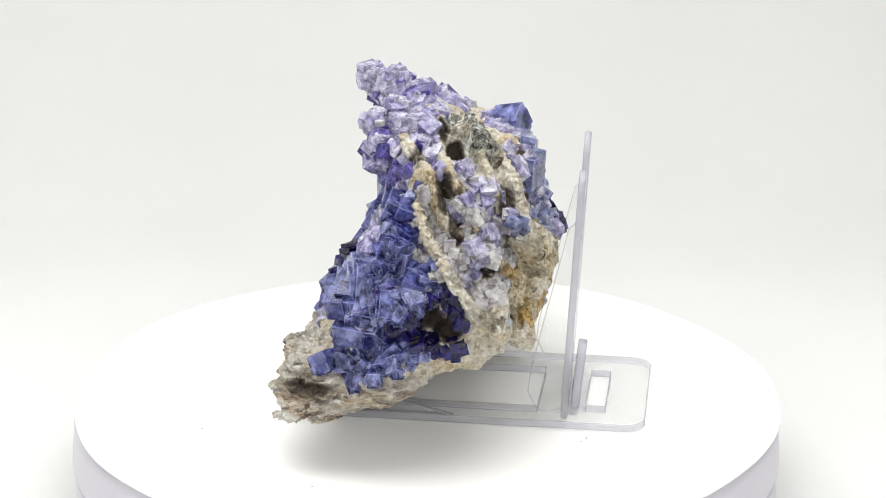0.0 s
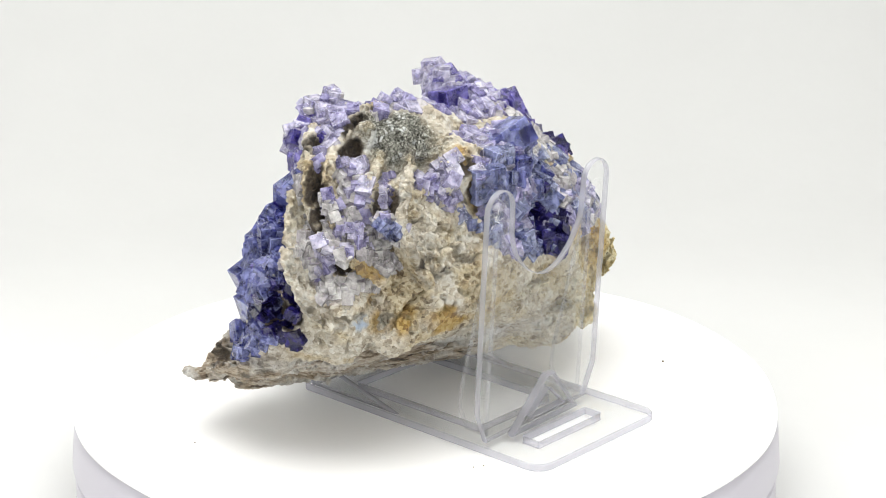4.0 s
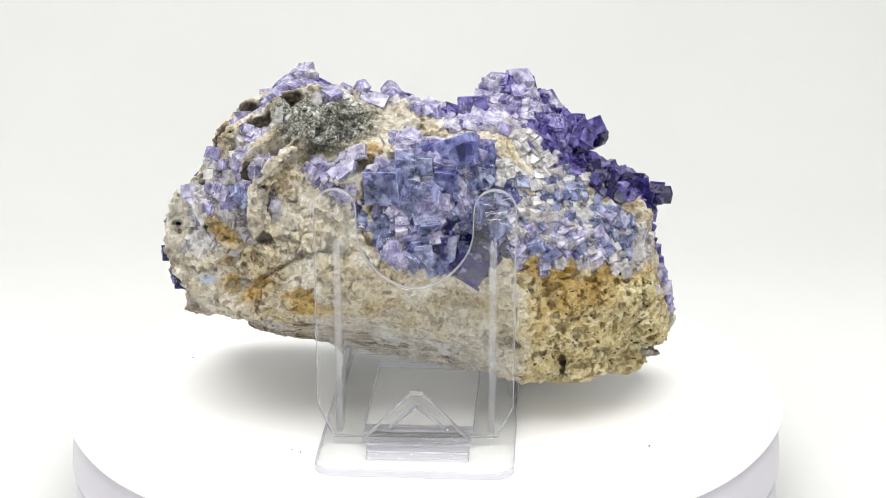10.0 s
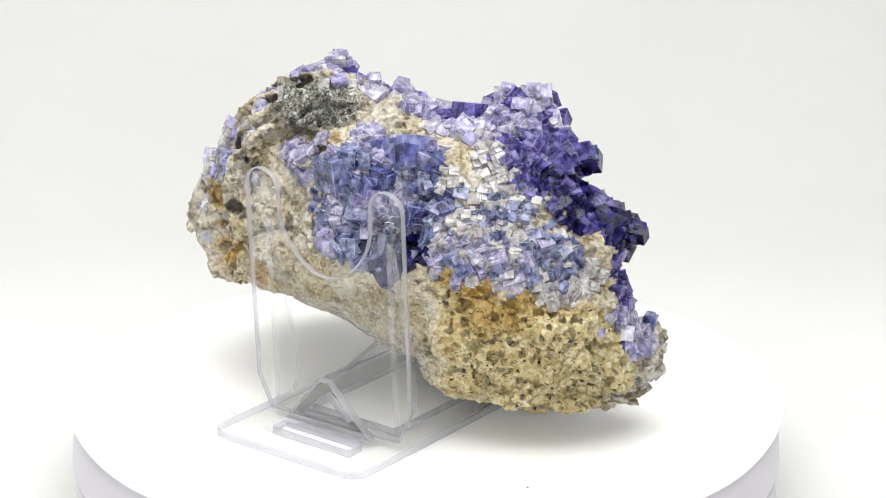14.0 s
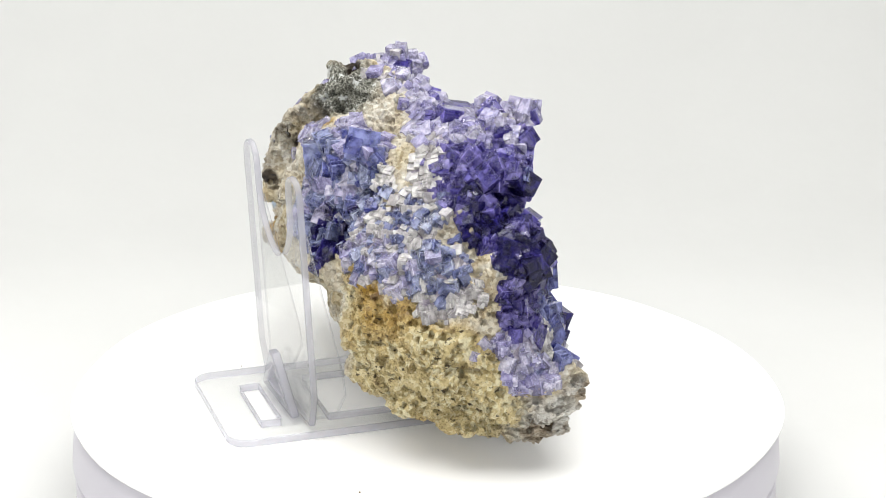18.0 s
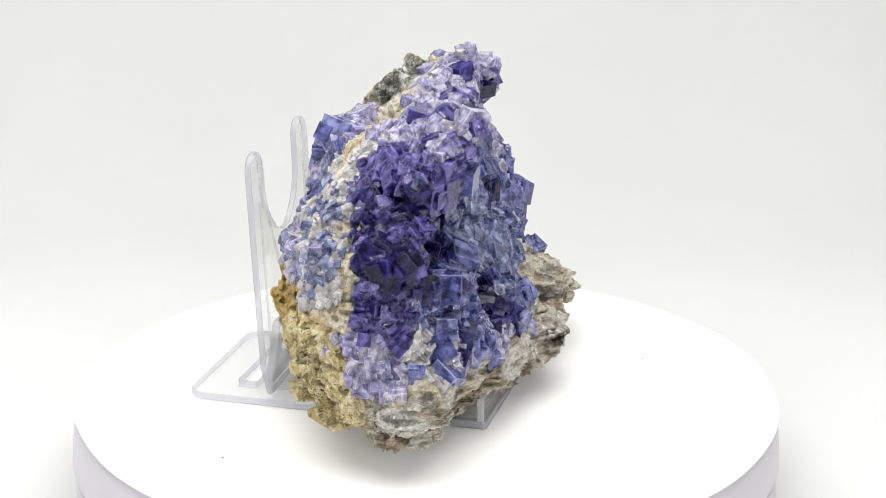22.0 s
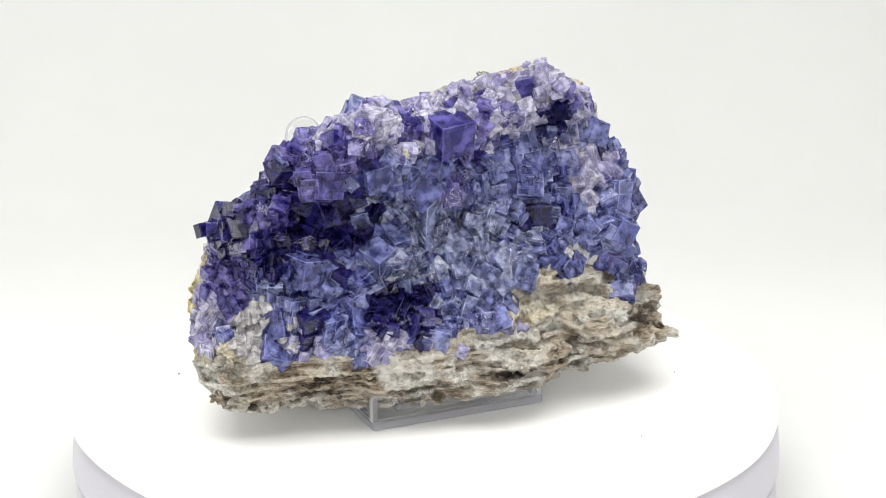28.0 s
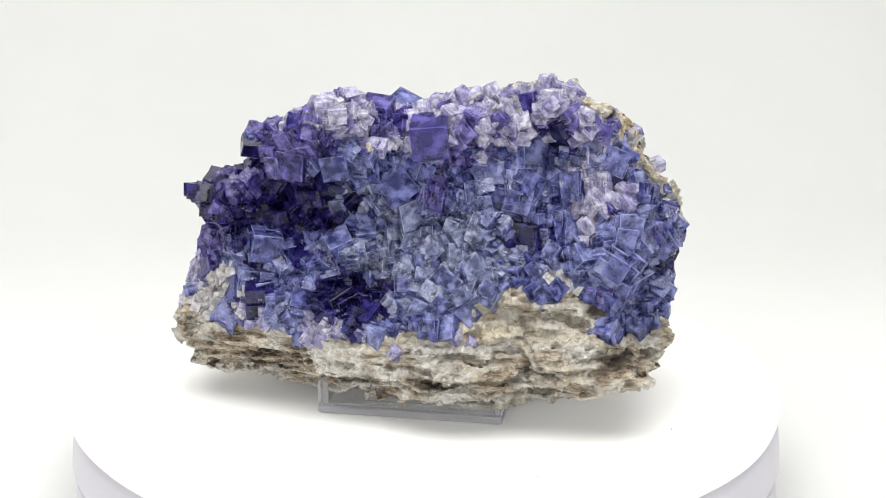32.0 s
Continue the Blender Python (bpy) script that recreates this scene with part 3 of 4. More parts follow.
patch("lilac", -36, 27, 52, 15, 12, 9, 0.6)
patch("violet", -42, 6, 74, 14, 10, 10, 1.2)
patch("indigo", -48, 4, 67, 12, 10, 8, 1.2)
patch("lilac", -18, 4, 84, 12, 12, 8, 1.0)
patch("indigo", -63, 0, 61, 8, 10, 8, 1.5)
patch("violet", -63, 1, 44, 7, 9, 8, 1.2)
patch("lilac", -66, 8, 33, 6, 8, 6, 1.0)
patch("pale", -26, 18, 73, 8, 9, 9, 0.9)
patch("lilac", 50, 6, 81, 9, 8, 6, 1.0)
patch("pale", 54, 18, 62, 8, 11, 9, 1.0)
patch("lilac", 66, 12, 60, 8, 9, 8, 0.9)
patch("pale", 62, 10, 66, 12, 13, 14, 1.0)
patch("blue", 65, -8, 55, 9, 10, 17, 1.3)
patch("indigo", 70, 0, 46, 7, 9, 8, 1.2)
patch("lilac", 58, -22, 42, 7, 7, 6, 1.0)
patch("lilac", 36, -8, 93, 5, 6, 5, 1.2)
patch("lilac", 17, -5, 90, 5, 5, 5, 1.2)
patch("lilac", 22, 24, 76, 14, 8, 8, 0.9)
patch("bare", 29, 12, 85, 15, 10, 10)
patch("bare", 43, 22, 73, 6, 6, 5)
patch("lilac", 53, 14, 72, 14, 11, 12, 0.8)
patch("pale", 57, 14, 64, 15, 13, 18, 0.8)
patch("grey", 50, 22, 62, 5, 6, 6, 0.9)
patch("bare", 18, 31, 69, 4, 7, 9)
patch("bare", 28, 31, 46, 30, 12, 11)
patch("bare", 58, 24, 42, 12, 9, 8)
patch("bare", 0, -30, 15, 90, 25, 10)
patch("bare", 32, -31, 33, 22, 11, 6, 1.4)
patch("bare", 44, -30, 29, 13, 11, 6, 1.4)
patch("bare", -13, -14, 78, 4, 9, 4)
patch("bare", 2, 10, 86, 22, 7, 4)
patch("pale", -31, 24, 60, 13, 12, 13, 0.7)
patch("pale", -44, 22, 50, 16, 12, 7, 0.6)
patch("grey", -36, 24, 56, 16, 12, 13, 0.6)
patch("pale", -25, 12, 78, 9, 9, 6, 0.7)
patch("bare", -22, -5, 91, 6, 6, 4)
patch("bare", 70, -3, 52, 4, 5, 8, 0.4)
KINDS = ("indigo", "violet", "blue", "grey", "lilac", "pale")


def crystal_share(p, wob):
    """Weight of each kind of crystal at points p, and of bare rock."""
    q = p + (wob * 0.55)[..., None]
    out = {k: np.zeros(p.shape[:-1], np.float32) for k in (*KINDS, "bare")}
    for kind, x, y, z, rx, ry, rz, w in PATCHES:
        out[kind] = np.maximum(out[kind], w * spot(q, x, y, z, rx, ry, rz, 0.42))
    out["bare"] = np.maximum(out["bare"], 1.3 * soft(1.0, 0.3, rib_gap(p)))
    out["bare"] = np.maximum(out["bare"], 1.3 * soft(1.5, 0.3, void_depth(p)) * soft(82, 76, np.abs(p[..., 0])))
    islands = soft(0.10, 0.40, rumple(p, 6.5) + 0.4 * rumple(p, 2.8)) * np.maximum(soft(8, 14, p[..., 1]) * soft(46, 38, p[..., 0]), 0.55 * soft(38, 44, p[..., 0]) * soft(-8, 0, p[..., 1]))
    out["bare"] = np.maximum(out["bare"], islands * (1 - spot(p, -6, 28, 64, 17, 14, 17)) * 0.9)
    return out


def zones(p):
    """Shares of the mineral zones at points p (mm): yellow porous, layered slab, dark plate, fluorite ground."""
    x, y, z = p[..., 0], p[..., 1], p[..., 2]
    wob = rumple(p, 9.0) * 4 + rumple(p, 4.0) * 2
    yellow = soft(-20, -28, x + wob * 0.6) * soft(-6, 3, y + wob * 0.6 + (x + 50) * 0.10) * soft(51, 43, z + wob * 1.1 + np.clip(-45 - x, 0, 30) * 0.45)
    yellow = np.maximum(yellow, 0.5 * soft(12, 20, y) * soft(44, 38, z + wob) * soft(52, 30, x) * soft(-0.1, 0.4, rumple(p, 14.0)))
    slab = soft(27, 23, z + wob * 0.5 + np.clip(x - 20, 0, 60) * 0.02) * soft(6, -2, y + wob * 0.4 + (x + 10) * 0.12)
    slab = np.maximum(slab, soft(27, 22, z - 0.07 * x + wob * 0.4) * soft(-16, -4, x))
    slab = np.maximum(slab, 0.9 * spot(p, 37, -28, 32, 24, 9, 5))
    dark = spot(p, 29, 12, 85, 15, 10, 11)
    share = crystal_share(p, wob)
    violet = np.clip(sum(share[k] for k in KINDS) * 1.3 - share["bare"] * 2, 0, 1)
    cool = np.clip((share["indigo"] + share["violet"] + 0.6 * share["blue"]) / (sum(share[k] for k in KINDS) + 0.01), 0, 1)
    return yellow * (1 - violet), slab * (1 - violet), dark * (1 - 0.8 * violet), violet, cool


band = np.abs(field) < 6.0
P = GRID[band]
zy, zs, zd, zv, zc = zones(P)
n34, n17 = rumple(P, 3.4), rumple(P, 1.7)
calm = soft(8, 16, P[:, 1]) * soft(56, 48, P[:, 2]) * soft(-30, -20, P[:, 0])
rough = rumple(P, 12.0) * 1.5 + rumple(P, 6.0) * 1.8 + ((0.5 - np.abs(n34)) * 1.6 + n17 * 0.6) * (1 - 0.6 * calm)
layers = rumple(P * np.array((0.25, 0.25, 1.0), np.float32), 1.5) * 2.2 + rumple(P * np.array((0.16, 0.16, 1.0), np.float32), 3.3) * 1.8
pits = np.clip(rumple(P * np.array((0.8, 0.8, 1.0), np.float32), 1.9) * 2.6 + n34 - 0.75, 0, 2.4)
field[band] += rough * (1 - 0.5 * zv) + layers * zs + pits * (1.3 * zy + 1.0 * (1 - zv) * (1 - zy) * (1 - 0.7 * calm)) + 0.6 + (1.1 + 1.7 * soft(0, -8, P[:, 1]) * soft(80, 70, P[:, 2]) * (1 - 0.7 * soft(42, 52, P[:, 0]))) * zv
field[band] += 3.4 * spot(P, 6, -15, 67, 48, 15, 13) + 4.6 * spot(P, -4, -26, 43, 30, 14, 8) + 1.6 * spot(P, -62, -8, 52, 10, 14, 18) + 1.9 * soft(25.5, 23.0, P[:, 2] - 0.07 * P[:, 0]) * soft(4, 12, P[:, 1]) * soft(-22, -12, P[:, 0])
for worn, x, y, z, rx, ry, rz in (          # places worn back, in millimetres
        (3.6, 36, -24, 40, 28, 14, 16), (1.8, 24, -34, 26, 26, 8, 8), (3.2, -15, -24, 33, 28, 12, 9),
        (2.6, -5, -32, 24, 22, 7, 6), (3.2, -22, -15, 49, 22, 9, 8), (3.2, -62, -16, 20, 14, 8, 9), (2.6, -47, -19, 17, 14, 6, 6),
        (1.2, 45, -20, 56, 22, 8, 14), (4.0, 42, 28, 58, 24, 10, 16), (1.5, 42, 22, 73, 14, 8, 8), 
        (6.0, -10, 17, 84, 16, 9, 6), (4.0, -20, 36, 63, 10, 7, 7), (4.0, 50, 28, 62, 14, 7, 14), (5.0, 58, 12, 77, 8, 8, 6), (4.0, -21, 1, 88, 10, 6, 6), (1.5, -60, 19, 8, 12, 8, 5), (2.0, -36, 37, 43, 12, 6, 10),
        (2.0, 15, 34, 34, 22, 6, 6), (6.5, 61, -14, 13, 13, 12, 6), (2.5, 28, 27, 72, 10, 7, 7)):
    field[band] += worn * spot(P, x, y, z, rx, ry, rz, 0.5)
void_d = void_depth(P) + rumple(P, 2.2) * 0.5
kept = np.maximum(field[band], -void_d)
field[band] = np.minimum(kept, rib_gap(P) + rumple(P, 2.6) * 0.7 + rumple(P, 1.4) * 0.4)
del P


def skin(f):
    """The surface of the field: one point in each cell that it crosses, one quad for each grid edge that it cuts."""
    s = f < 0
    n = np.array(f.shape) - 1
    total, count = np.zeros((*n, 3)), np.zeros(n)
    corner = [(i, j, k) for i in (0, 1) for j in (0, 1) for k in (0, 1)]
    cut = lambda c, a: a[c[0]:c[0] + n[0], c[1]:c[1] + n[1], c[2]:c[2] + n[2]]
    for a in corner:
        for ax in range(3):
            if a[ax]:
                continue
            b = list(a)
            b[ax] = 1
            fa, fb = cut(a, f), cut(b, f)
            m = cut(a, s) != cut(b, s)
            t = np.where(m, fa / np.where(fa == fb, 1, fa - fb), 0)
            for d in range(3):
                total[..., d] += np.where(m, a[d] + (t if d == ax else 0), 0)
            count += m
    used = count > 0
    index = np.full(n, -1)
    index[used] = np.arange(used.sum())
    cells = np.argwhere(used)
    verts = (cells + total[used] / count[used][:, None]) * H + np.array((GX[0], GY[0], GZ[0]))
    quads = []
    for ax in range(3):
        o1, o2 = (ax + 1) % 3, (ax + 2) % 3
        lo, hi = [slice(1, -1)] * 3, [slice(1, -1)] * 3
        lo[ax], hi[ax] = slice(0, -1), slice(1, None)
        sa, sb = s[tuple(lo)], s[tuple(hi)]
        at = np.argwhere(sa != sb)
        flip = sa[tuple(at.T)]
        at[:, o1] += 1
        at[:, o2] += 1
        q = []
        for d1, d2 in ((0, 0), (1, 0), (1, 1), (0, 1)):
            c = at.copy()
            c[:, o1] -= d1
            c[:, o2] -= d2
            q.append(index[tuple(c.T)])
        q = np.stack(q, 1)
        q[~flip] = q[~flip][:, ::-1]
        quads.append(q)
    return verts, np.concatenate(quads)


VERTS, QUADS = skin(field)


def largest_piece(verts, quads):
    """Drops crumbs that float free of the stone."""
    root = np.arange(len(verts))
    for _ in range(400):
        m = root[quads].min(1)
        was = root.copy()
        for k in range(4):
            np.minimum.at(root, quads[:, k], m)
        root = root[root]
        if (root == was).all():
            break
    keep = np.bincount(root, minlength=len(verts)).argmax()
    ok = root == keep
    remap = np.cumsum(ok) - 1
    return verts[ok], remap[quads[ok[quads[:, 0]]]]


VERTS, QUADS = largest_piece(VERTS, QUADS)
VERTS = VERTS.astype(np.float32)


def split_quads(verts, quads):
    """Each quad in four, with shared edge points."""
    e = np.sort(np.stack([quads, np.roll(quads, -1, 1)], -1), -1).reshape(-1, 2)
    key, inv = np.unique(e[:, 0].astype(np.int64) * len(verts) + e[:, 1], return_inverse=True)
    mids = (verts[key // len(verts)] + verts[key % len(verts)]) / 2
    inv = inv.reshape(-1, 4) + len(verts)
    mid = np.arange(len(quads)) + len(verts) + len(mids)
    out = [np.stack([quads[:, k], inv[:, k], mid, inv[:, k - 1]], 1) for k in range(4)]
    return np.concatenate([verts, mids, verts[quads].mean(1)]), np.concatenate(out)


def point_normals(v, q):
    n = np.zeros_like(v)
    f = np.cross(v[q[:, 2]] - v[q[:, 0]], v[q[:, 3]] - v[q[:, 1]])
    for k in range(4):
        np.add.at(n, q[:, k], f)
    return n / (np.linalg.norm(n, axis=1)[:, None] + 1e-12)


CRACK = ((56, 40), (50, 42), (42, 47), (37, 50), (31, 52), (24, 52))


def weather(v, n):
    """Fine relief of the bare rock: grain, pits in the porous part, cracks in the chalk, thin open layers in the ledge."""
    zy, zs, zd, zv, zc = zones(v)
    flat = np.array((0.25, 0.25, 1.0), np.float32)
    d = rumple(v, 1.1) * 0.40 + rumple(v, 0.7) * 0.40
    d -= zy * soft(0.30, 0.75, rumple(v, 1.7) * 1.3 + rumple(v, 0.9) * 0.6) * 2.1
    chalk = (1 - zy) * (1 - zs)
    d -= chalk * (1.5 * soft(0.07, 0.0, np.abs(rumple(v, 5.5))) * soft(0.1, 0.4, rumple(v, 9.0)) + 1.9 * soft(0.55, 0.95, rumple(v, 1.6) * 1.1 + rumple(v, 3.4) * 0.9))
    d += chalk * (rumple(v, 2.6) * 0.55)
    crack = np.full(len(v), 9.0, np.float32)
    for (x0, z0), (x1, z1) in zip(CRACK, CRACK[1:]):
        t = np.clip(((v[:, 0] - x0) * (x1 - x0) + (v[:, 2] - z0) * (z1 - z0)) / ((x1 - x0) ** 2 + (z1 - z0) ** 2), 0, 1)
        crack = np.minimum(crack, np.hypot(v[:, 0] - x0 - t * (x1 - x0), v[:, 2] - z0 - t * (z1 - z0)))
    d -= 2.6 * soft(0.9, 0.2, crack + 0.35 * rumple(v, 1.2)) * (v[:, 1] > 14)
    d -= zs * (1.7 * soft(0.20, 0.50, rumple(v * flat, 1.0)) + 2.0 * soft(0.30, 0.55, rumple(v * flat, 2.1)))
    return v + n * (d * (1 - zv))[:, None]


bare = zones(VERTS[QUADS].mean(1))[3] < 0.75
V2, Q2 = split_quads(VERTS, QUADS[bare])
QUADS = np.concatenate([QUADS[~bare], Q2])
VERTS = weather(V2, point_normals(V2, QUADS)).astype(np.float32)
ZY, ZS, ZD, ZV, ZC = zones(VERTS)
ZO = np.clip(ZY * soft(30, 44, VERTS[:, 2] + rumple(VERTS, 9.0) * 9 + rumple(VERTS, 4.0) * 4) * 0.8 + (1 - ZV) * soft(-0.3, 0.3, rumple(VERTS, 5.0)) * 0.85 * np.maximum.reduce(
    [spot(VERTS, *s) for s in ((58, 19, 52, 6, 6, 6), (34, 30, 38, 10, 6, 5), (51, 24, 41, 8, 6, 4), (17, 25, 77, 4, 5, 5), (17, 29, 68, 3, 5, 7), (-30, 28, 47, 10, 8, 4))]), 0, 1)
# painted darker inside chambers and gaps, where shade gathers, and along vein cores
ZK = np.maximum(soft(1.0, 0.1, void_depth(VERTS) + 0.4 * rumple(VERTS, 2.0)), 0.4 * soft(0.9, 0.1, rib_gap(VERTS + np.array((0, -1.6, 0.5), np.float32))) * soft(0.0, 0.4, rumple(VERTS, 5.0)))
ZB = spot(VERTS, 62, 24, 43, 5, 4, 3) * soft(-0.05, 0.15, rumple(VERTS, 1.6))


def face_normals(v, q):
    n = np.cross(v[q[:, 2]] - v[q[:, 0]], v[q[:, 3]] - v[q[:, 1]])
    return n / (np.linalg.norm(n, axis=1)[:, None] + 1e-12)


FN, FC = face_normals(VERTS, QUADS), VERTS[QUADS].mean(1)
stone = thing("mineral_specimen", "violet-blue fluorite crystals on cream and yellow rock, leaning on clear easel", "mineral")


def rock_part(name, mask, label):
    q = QUADS[mask]
    ids, inv = np.unique(q, return_inverse=True)
    me = bpy.data.meshes.new(name)
    me.from_pydata((VERTS[ids] / 1000).tolist(), [], inv.reshape(q.shape).tolist())
    for key, val in (("yellow", ZY), ("slab", ZS), ("dark", ZD), ("violet", ZV), ("cool", ZC), ("bluish", ZB), ("ochre", ZO), ("coat_shade", ZK)):
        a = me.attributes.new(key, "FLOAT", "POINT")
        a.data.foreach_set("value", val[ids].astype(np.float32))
    me.polygons.foreach_set("use_smooth", [True] * len(me.polygons))
    me.set_sharp_from_angle(angle=radians(55))
    me.materials.append(host)
    ob = new(name, me)
    ob.parent = stone
    ob["label"] = label
    return ob


fy, fs, fd, fv = (z[QUADS].mean(1) for z in (ZY, ZS, ZD, ZV))
which = np.argmax(np.stack([np.full_like(fy, 0.5), fy, fs * 1.01, fd * 1.2, fv]), 0)
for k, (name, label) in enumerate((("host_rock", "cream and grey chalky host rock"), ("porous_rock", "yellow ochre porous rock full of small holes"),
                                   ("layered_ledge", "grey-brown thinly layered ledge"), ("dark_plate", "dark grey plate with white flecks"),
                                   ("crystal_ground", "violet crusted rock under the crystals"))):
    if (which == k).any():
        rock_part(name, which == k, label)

# ---- the crystals ----


def crystal_mesh(kind, seed, bevel):
    """A cube with slightly uneven corners and smaller ones grown almost parallel on its faces; its narrow edge faces are paler than its sides."""
    rng = random.Random(seed)
    bm = bmesh.new()
    for k in range((1, 3, 2, 4, 1, 3, 2, 5)[seed % 8]):
        one = bmesh.ops.create_cube(bm, size=2.0)["verts"]
        for v in one:
            v.co *= 1 + rng.uniform(-0.04, 0.04)
        bmesh.ops.scale(bm, vec=[rng.uniform(0.85, 1.1) for _ in range(3)], verts=one)
        if k:
            size = rng.uniform(0.36, 0.70)
            bmesh.ops.scale(bm, vec=(size,) * 3, verts=one)
            bmesh.ops.rotate(bm, matrix=Euler([rng.gauss(0, 0.07) for _ in range(3)]).to_matrix(), verts=one)
            at = [rng.uniform(-0.6, 0.6) for _ in range(3)]
            at[rng.randrange(3)] = rng.choice((-1, 1)) * (1.12 - size * rng.uniform(0.55, 0.9))
            bmesh.ops.translate(bm, vec=at, verts=one)
    bmesh.ops.bevel(bm, geom=bm.edges[:], offset=bevel, segments=1, affect="EDGES", profile=0.5)
    for f in bm.faces:
        f.material_index = 0 if f.calc_area() > 0.22 else 1
    was = set(bm.faces)
    core = bmesh.ops.create_cube(bm, size=1.30)["verts"]
    bmesh.ops.translate(bm, vec=(rng.uniform(-0.12, 0.12), rng.uniform(-0.12, 0.12), -0.18), verts=core)
    for f in bm.faces:
        if f not in was:
            f.material_index = 2
    me = bpy.data.meshes.new("crystal")
    bm.to_mesh(me)
    bm.free()
    me.materials.append(CRYSTAL[kind])
    me.materials.append(EDGE[kind])
    me.materials.append(CORE[kind])
    one = me.attributes.new("single", "FLOAT", "POINT")
    one.data.foreach_set("value", [1.0] * len(me.vertices))
    return me


MODELS = {k: [crystal_mesh(k, s, 0.028 + 0.012 * (s % 3)) for s in range(8)] for k in CRYSTAL}


def smooth_normals(passes=6):
    """Normals of the skin, evened out over a few millimetres."""
    vn = np.zeros_like(VERTS)
    for k in range(4):
        np.add.at(vn, QUADS[:, k], FN)
    for _ in range(passes):
        f = vn[QUADS].mean(1)
        vn = np.zeros_like(VERTS)
        for k in range(4):
            np.add.at(vn, QUADS[:, k], f)
    n = vn[QUADS].mean(1)
    return n / (np.linalg.norm(n, axis=1)[:, None] + 1e-12)


SMOOTHN = smooth_normals()
dice = np.random.default_rng(21)
share = crystal_share(FC, rumple(FC, 9.0) * 4 + rumple(FC, 4.0) * 2)
WEIGHT = np.stack([share[k] for k in KINDS], 1)
COVER = np.clip(WEIGHT.sum(1) * 1.6 - share["bare"] * 2.0, 0, 1)
LOT = np.cumsum(WEIGHT ** 2, 1)
LOT /= LOT[:, -1:] + 1e-9


def scatter(sizes):
    """Crystals on the skin, largest first, grown into one another but not one inside the other."""
    placed, cells = [], {}
    able = np.flatnonzero(COVER > 0.15)
    for size, want, tight in sizes:
        got = 0
        for i in dice.permutation(able)[: want * 14]:
            if got >= want:
                break
            if dice.random() > COVER[i]:
                continue
            c = FC[i].tolist()
            r = size * dice.uniform(0.75, 1.3)
            if (c[1] > 6 and not (-22 < c[0] < 14 and c[2] > 48)) or c[0] > 40 and c[1] > -4:
                r = min(r, dice.uniform(0.8, 2.3) if c[0] < 40 else dice.uniform(1.3, 2.8))
            if abs(c[0]) > 60:
                r = min(r, dice.uniform(1.2, 2.8))
            key = (int(c[0] // 7), int(c[1] // 7), int(c[2] // 7))
            if any((c[0] - q[0]) ** 2 + (c[1] - q[1]) ** 2 + (c[2] - q[2]) ** 2 < (tight * (r + q[3])) ** 2
                   for dx in (-1, 0, 1) for dy in (-1, 0, 1) for dz in (-1, 0, 1) for q in cells.get((key[0] + dx, key[1] + dy, key[2] + dz), ())):
                continue
            cells.setdefault(key, []).append((*c, r))
            kind = KINDS[min(5, int((LOT[i] < dice.random()).sum()))]
            placed.append((c, SMOOTHN[i].tolist(), min(r, {"pale": 1.5, "lilac": 2.3}.get(kind, r)), kind))
            got += 1
    return placed


HEROES = []


def hero(kind, x, y, z, r):
    """One large crystal, grown out of the skin at the place nearest to that one."""
    i = int(((FC - np.array((x, y, z), np.float32)) ** 2).sum(1).argmin())
    HEROES.append(((FC[i] - SMOOTHN[i] * (-0.3 if z > 84 else 0.35 if y < 0 else 0.45) * r).tolist(), SMOOTHN[i].tolist(), (min(r, 1.9) if kind == "lilac" else r) * (0.94 if y < 0 else 0.8), kind))


hero("indigo", -63, 0, 60, 6.2)
hero("indigo", -47, -15, 35, 4.6)
hero("blue", -36, -23, 28, 3.2)
hero("lilac", -17, -30, 26, 2.2)
hero("lilac", 8, -30, 31, 2.6)
hero("blue", 31, -27, 39, 3.8)
hero("violet", -31, -12, 83, 3.0)
hero("grey", -67, 2, 31, 3.6)
hero("violet", -42, 4, 73, 2.8)
hero("blue", 33, -17, 58, 3.4)
hero("blue", 16, -15, 55, 3.4)
hero("indigo", -55, -6, 50, 3.2)
hero("lilac", 17, -6, 86, 2.4)
hero("lilac", -52, -15, 27, 2.4)
hero("lilac", -31, -24, 27, 3.4)
hero("lilac", -8, -32, 24, 2.0)
hero("lilac", 9, -31, 28, 2.8)
hero("violet", -38, -12, 80, 3.2)
hero("blue", 57, -13, 62, 3.0)
hero("blue", 49, -28, 31, 3.4)
hero("grey", -15, -15, 68, 3.2)
hero("violet", -5, -14, 65, 2.6)
hero("blue", 37, -14, 69, 3.0)
hero("grey", 12, -14, 64, 3.4)
hero("grey", -8, -20, 45, 3.0)
hero("blue", 55, -21, 44, 3.6)
hero("violet", 55, -18, 55, 3.2)
hero("blue", 64, -7, 58, 4.2)
hero("blue", 67, -10, 49, 4.2)
hero("blue", 57, -21, 41, 3.0)
hero("blue", 60, -17, 31, 3.0)
hero("blue", 57, -17, 53, 3.4)
hero("lilac", 54, -11, 69, 2.8)
hero("blue", 60, -8, 65, 3.0)
hero("grey", 1, 31, 65, 3.4)
hero("lilac", -10, 27, 70, 3.2)
hero("blue", 8, 28, 66, 3.4)
hero("grey", -14, 29, 60, 3.0)
hero("lilac", 12, 32, 54, 2.8)
hero("lilac", 6, 23, 79, 3.4)
hero("blue", -4, 26, 76, 3.0)
hero("grey", 7, 33, 57, 2.4)
hero("lilac", -16, 18, 79, 2.6)
hero("indigo", -52, 4, 67, 3.2)
hero("violet", -40, 0, 77, 2.6)
hero("indigo", -61, 8, 61, 4.6)
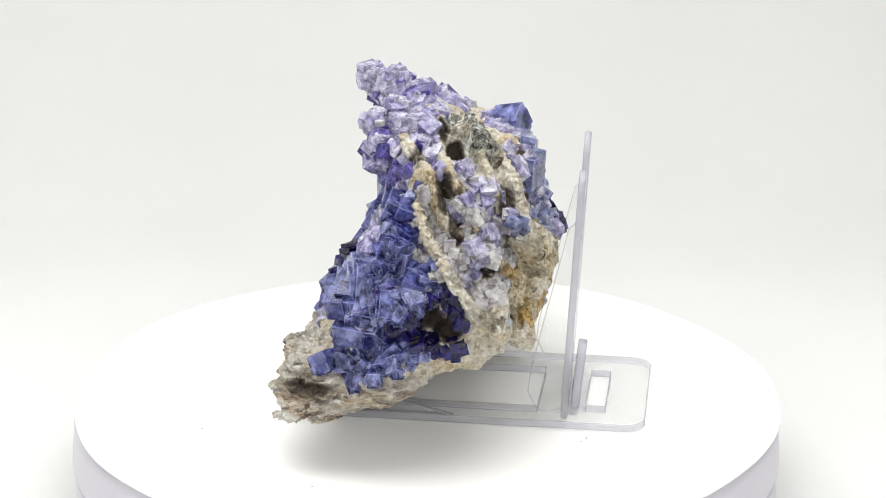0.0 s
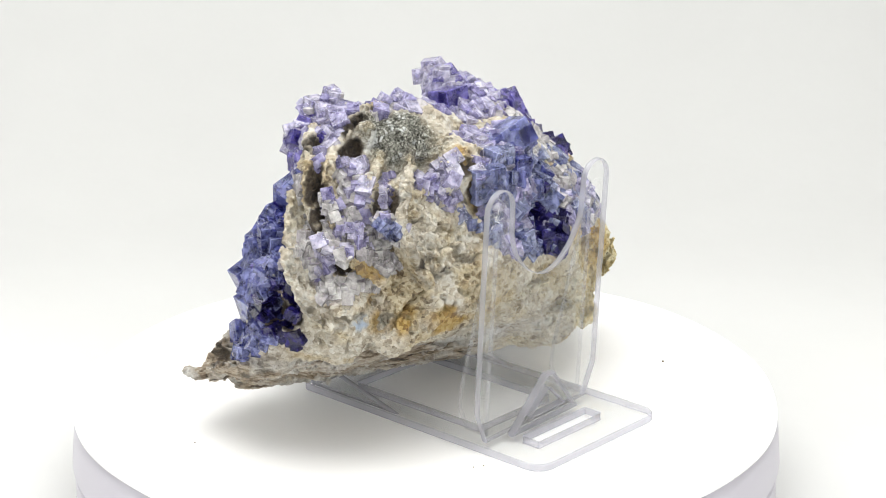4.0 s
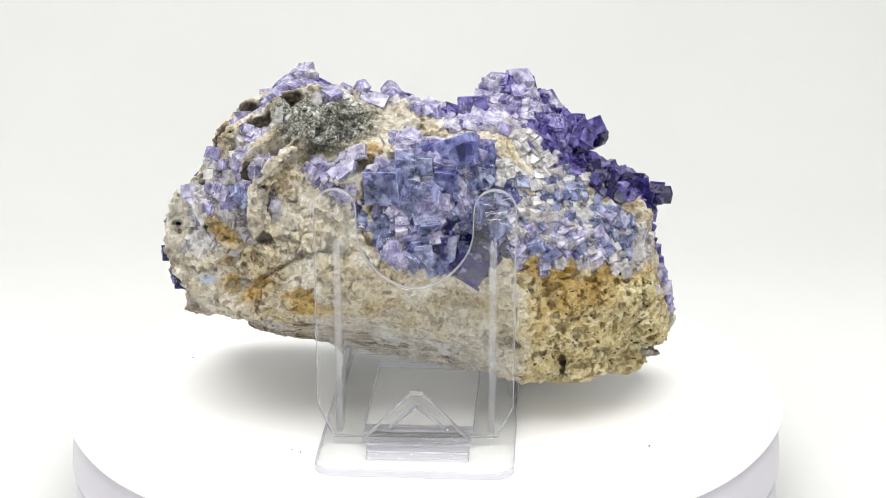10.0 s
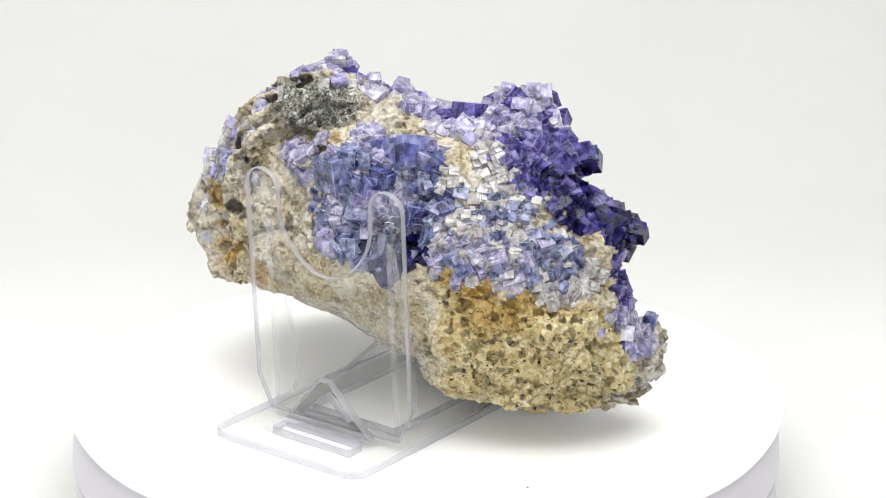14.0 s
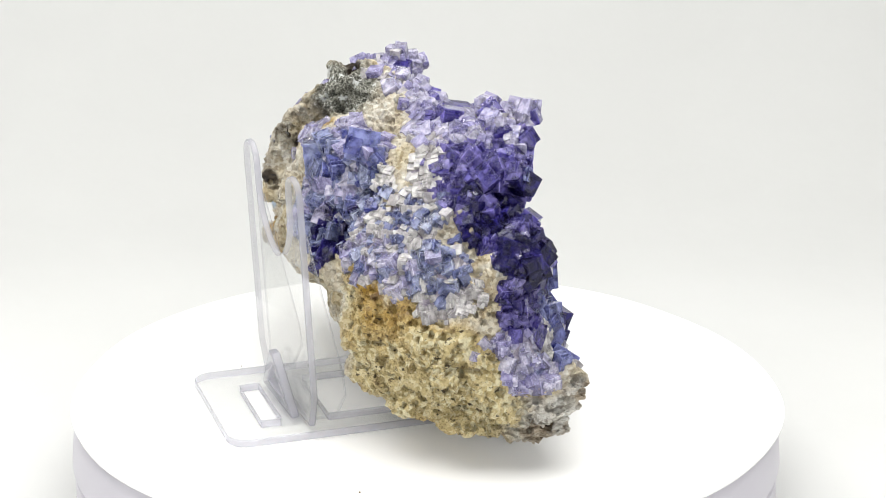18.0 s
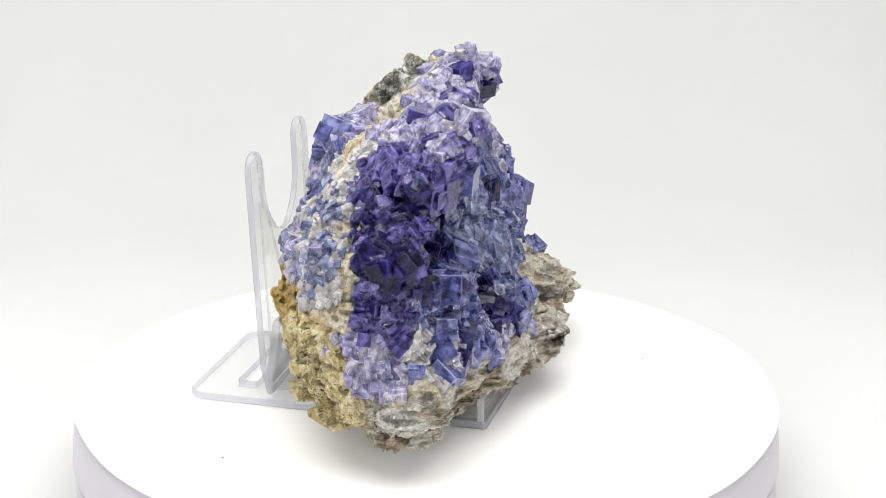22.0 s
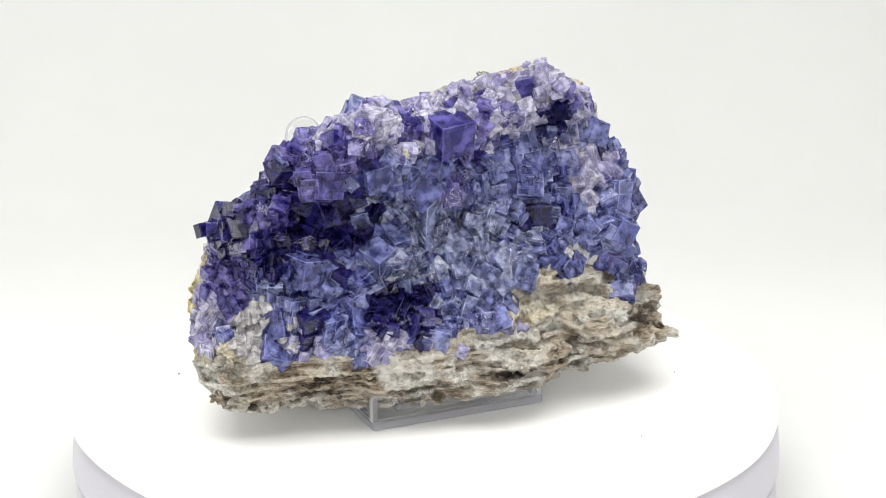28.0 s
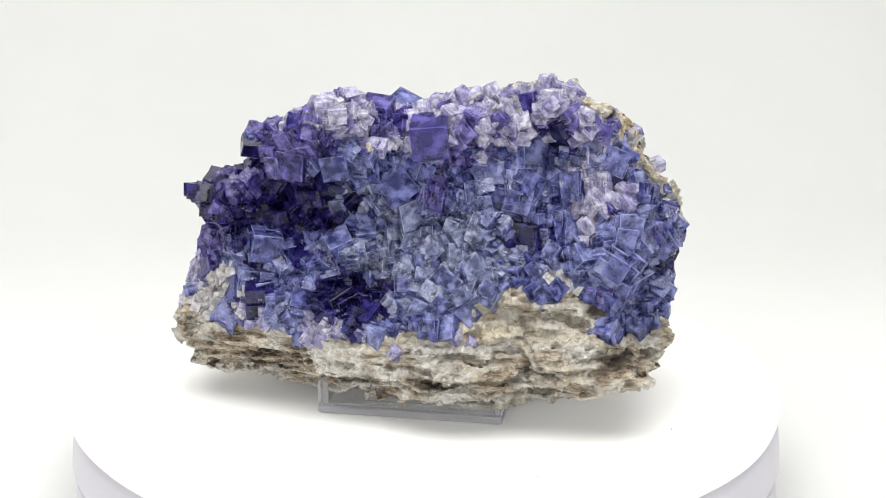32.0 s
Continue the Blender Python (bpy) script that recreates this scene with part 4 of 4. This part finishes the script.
hero("blue", 3, 22, 79, 3.2)
hero("blue", -6, 31, 56, 2.4)
hero("lilac", -41, 23, 60, 2.4)
hero("violet", -64, 9, 42, 2.8)
hero("lilac", -67, 6, 31, 2.6)
hero("lilac", 33, -9, 93, 2.4)
hero("lilac", 16, -4, 91, 2.0)
hero("lilac", 10, -3, 88, 1.7)
hero("lilac", 2, 6, 87, 1.9)
hero("blue", -3, 29, 67, 3.0)
hero("grey", 5, 25, 76, 2.6)
hero("lilac", 28, -10, 89, 2.2)
hero("blue", 62, -16, 52, 5.6)
hero("blue", 58, -20, 44, 6.0)
hero("blue", 54, -22, 37, 5.0)
hero("violet", 50, -24, 34, 4.4)
hero("indigo", 66, -10, 42, 4.0)
hero("indigo", -24, -20, 37, 5.0)
hero("indigo", -15, -24, 33, 4.2)
hero("blue", -56, -10, 35, 4.6)
hero("violet", 50, -20, 62, 3.0)
hero("blue", 46, -18, 72, 2.8)

placed = HEROES + scatter(((3.9, 40, 0.60), (3.0, 150, 0.55), (2.3, 640, 0.52), (1.7, 1150, 0.50), (1.1, 1100, 0.48), (0.7, 700, 0.5)))


def crystal_pose(c, n, r, rng):
    """Neighbours within about a centimetre share a lie, a few stand askew as twins do."""
    n = Vector(n)
    own = random.Random(str([int((v + 3 * math.sin(w / 5)) // 11) for v, w in zip(c, (c[1], c[2], c[0]))]))
    wild = rng.random() < 0.35
    lie = Euler([(rng if wild else own).uniform(0, 6.28) for _ in range(3)]).to_matrix().to_4x4()
    lie = lie @ Euler([rng.gauss(0, 0.14) for _ in range(3)]).to_matrix().to_4x4()
    m = Matrix.Translation(Vector(c) / 1000 + n * (r * rng.uniform(-0.65, 0.0) / 1000)) @ lie
    return m @ Matrix.Diagonal((r / 1000,) * 3 + (1,))


rng = random.Random(8)
rest = {}
for k, (c, n, r, kind) in enumerate(placed):
    m, me = crystal_pose(c, n, r, rng), rng.choice(MODELS[kind])
    if k < 300:
        ob = new("crystal", me)
        ob.parent = stone
        ob.matrix_local = m
    else:
        rest.setdefault(kind, []).append((me, m))
WORDS = {"indigo": "dark indigo small fluorite crystals", "violet": "violet small fluorite crystals", "blue": "blue small fluorite crystals",
         "grey": "grey-blue small fluorite crystals", "lilac": "pale lilac small fluorite crystals", "pale": "colourless small crystals"}
for kind, items in rest.items():
    vs, fs_, mi, base_i = [], [], [], 0
    for me, m in items:
        vs += [tuple(m @ v.co) for v in me.vertices]
        fs_ += [tuple(base_i + i for i in p.vertices) for p in me.polygons]
        mi += [p.material_index for p in me.polygons]
        base_i += len(me.vertices)
    me = bpy.data.meshes.new("crystal_crust")
    me.from_pydata(vs, [], fs_)
    me.materials.append(CRYSTAL[kind])
    me.materials.append(EDGE[kind])
    me.materials.append(CORE[kind])
    me.polygons.foreach_set("material_index", mi)
    ob = tagged(new("crystal_crust", me), WORDS[kind], kind="stuff")
    ob.parent = stone


# ---- a few grains of grit on the platter ----
def grit():
    rng = random.Random(4)
    bm = bmesh.new()
    for x, y in ((0.0378, 0.0432), (0.0400, 0.0415), (0.0300, -0.0620), (-0.0560, 0.0480), (0.0680, -0.0300)):
        r = rng.uniform(0.0002, 0.0004)
        for v in bmesh.ops.create_icosphere(bm, subdivisions=1, radius=r)["verts"]:
            v.co = Vector((v.co.x * rng.uniform(0.7, 1.3) + x, v.co.y * rng.uniform(0.7, 1.3) + y, v.co.z * 0.8 + r * 0.7))
    return bm


crumbs = tagged(part("grit", grit(), speck_mat, None), "tiny brown grains of grit on the white platter", "grit", kind="stuff")


# ---- what moves: the table turns, and carries the easel and the stone ----
def motions():
    rows = [(float(t), pose(0, 0, 0, 0, 0, turn(t))) for t in range(0, 33)]
    for ob in (table, easel, stone, crumbs):
        walk(ob, rows)


motions()
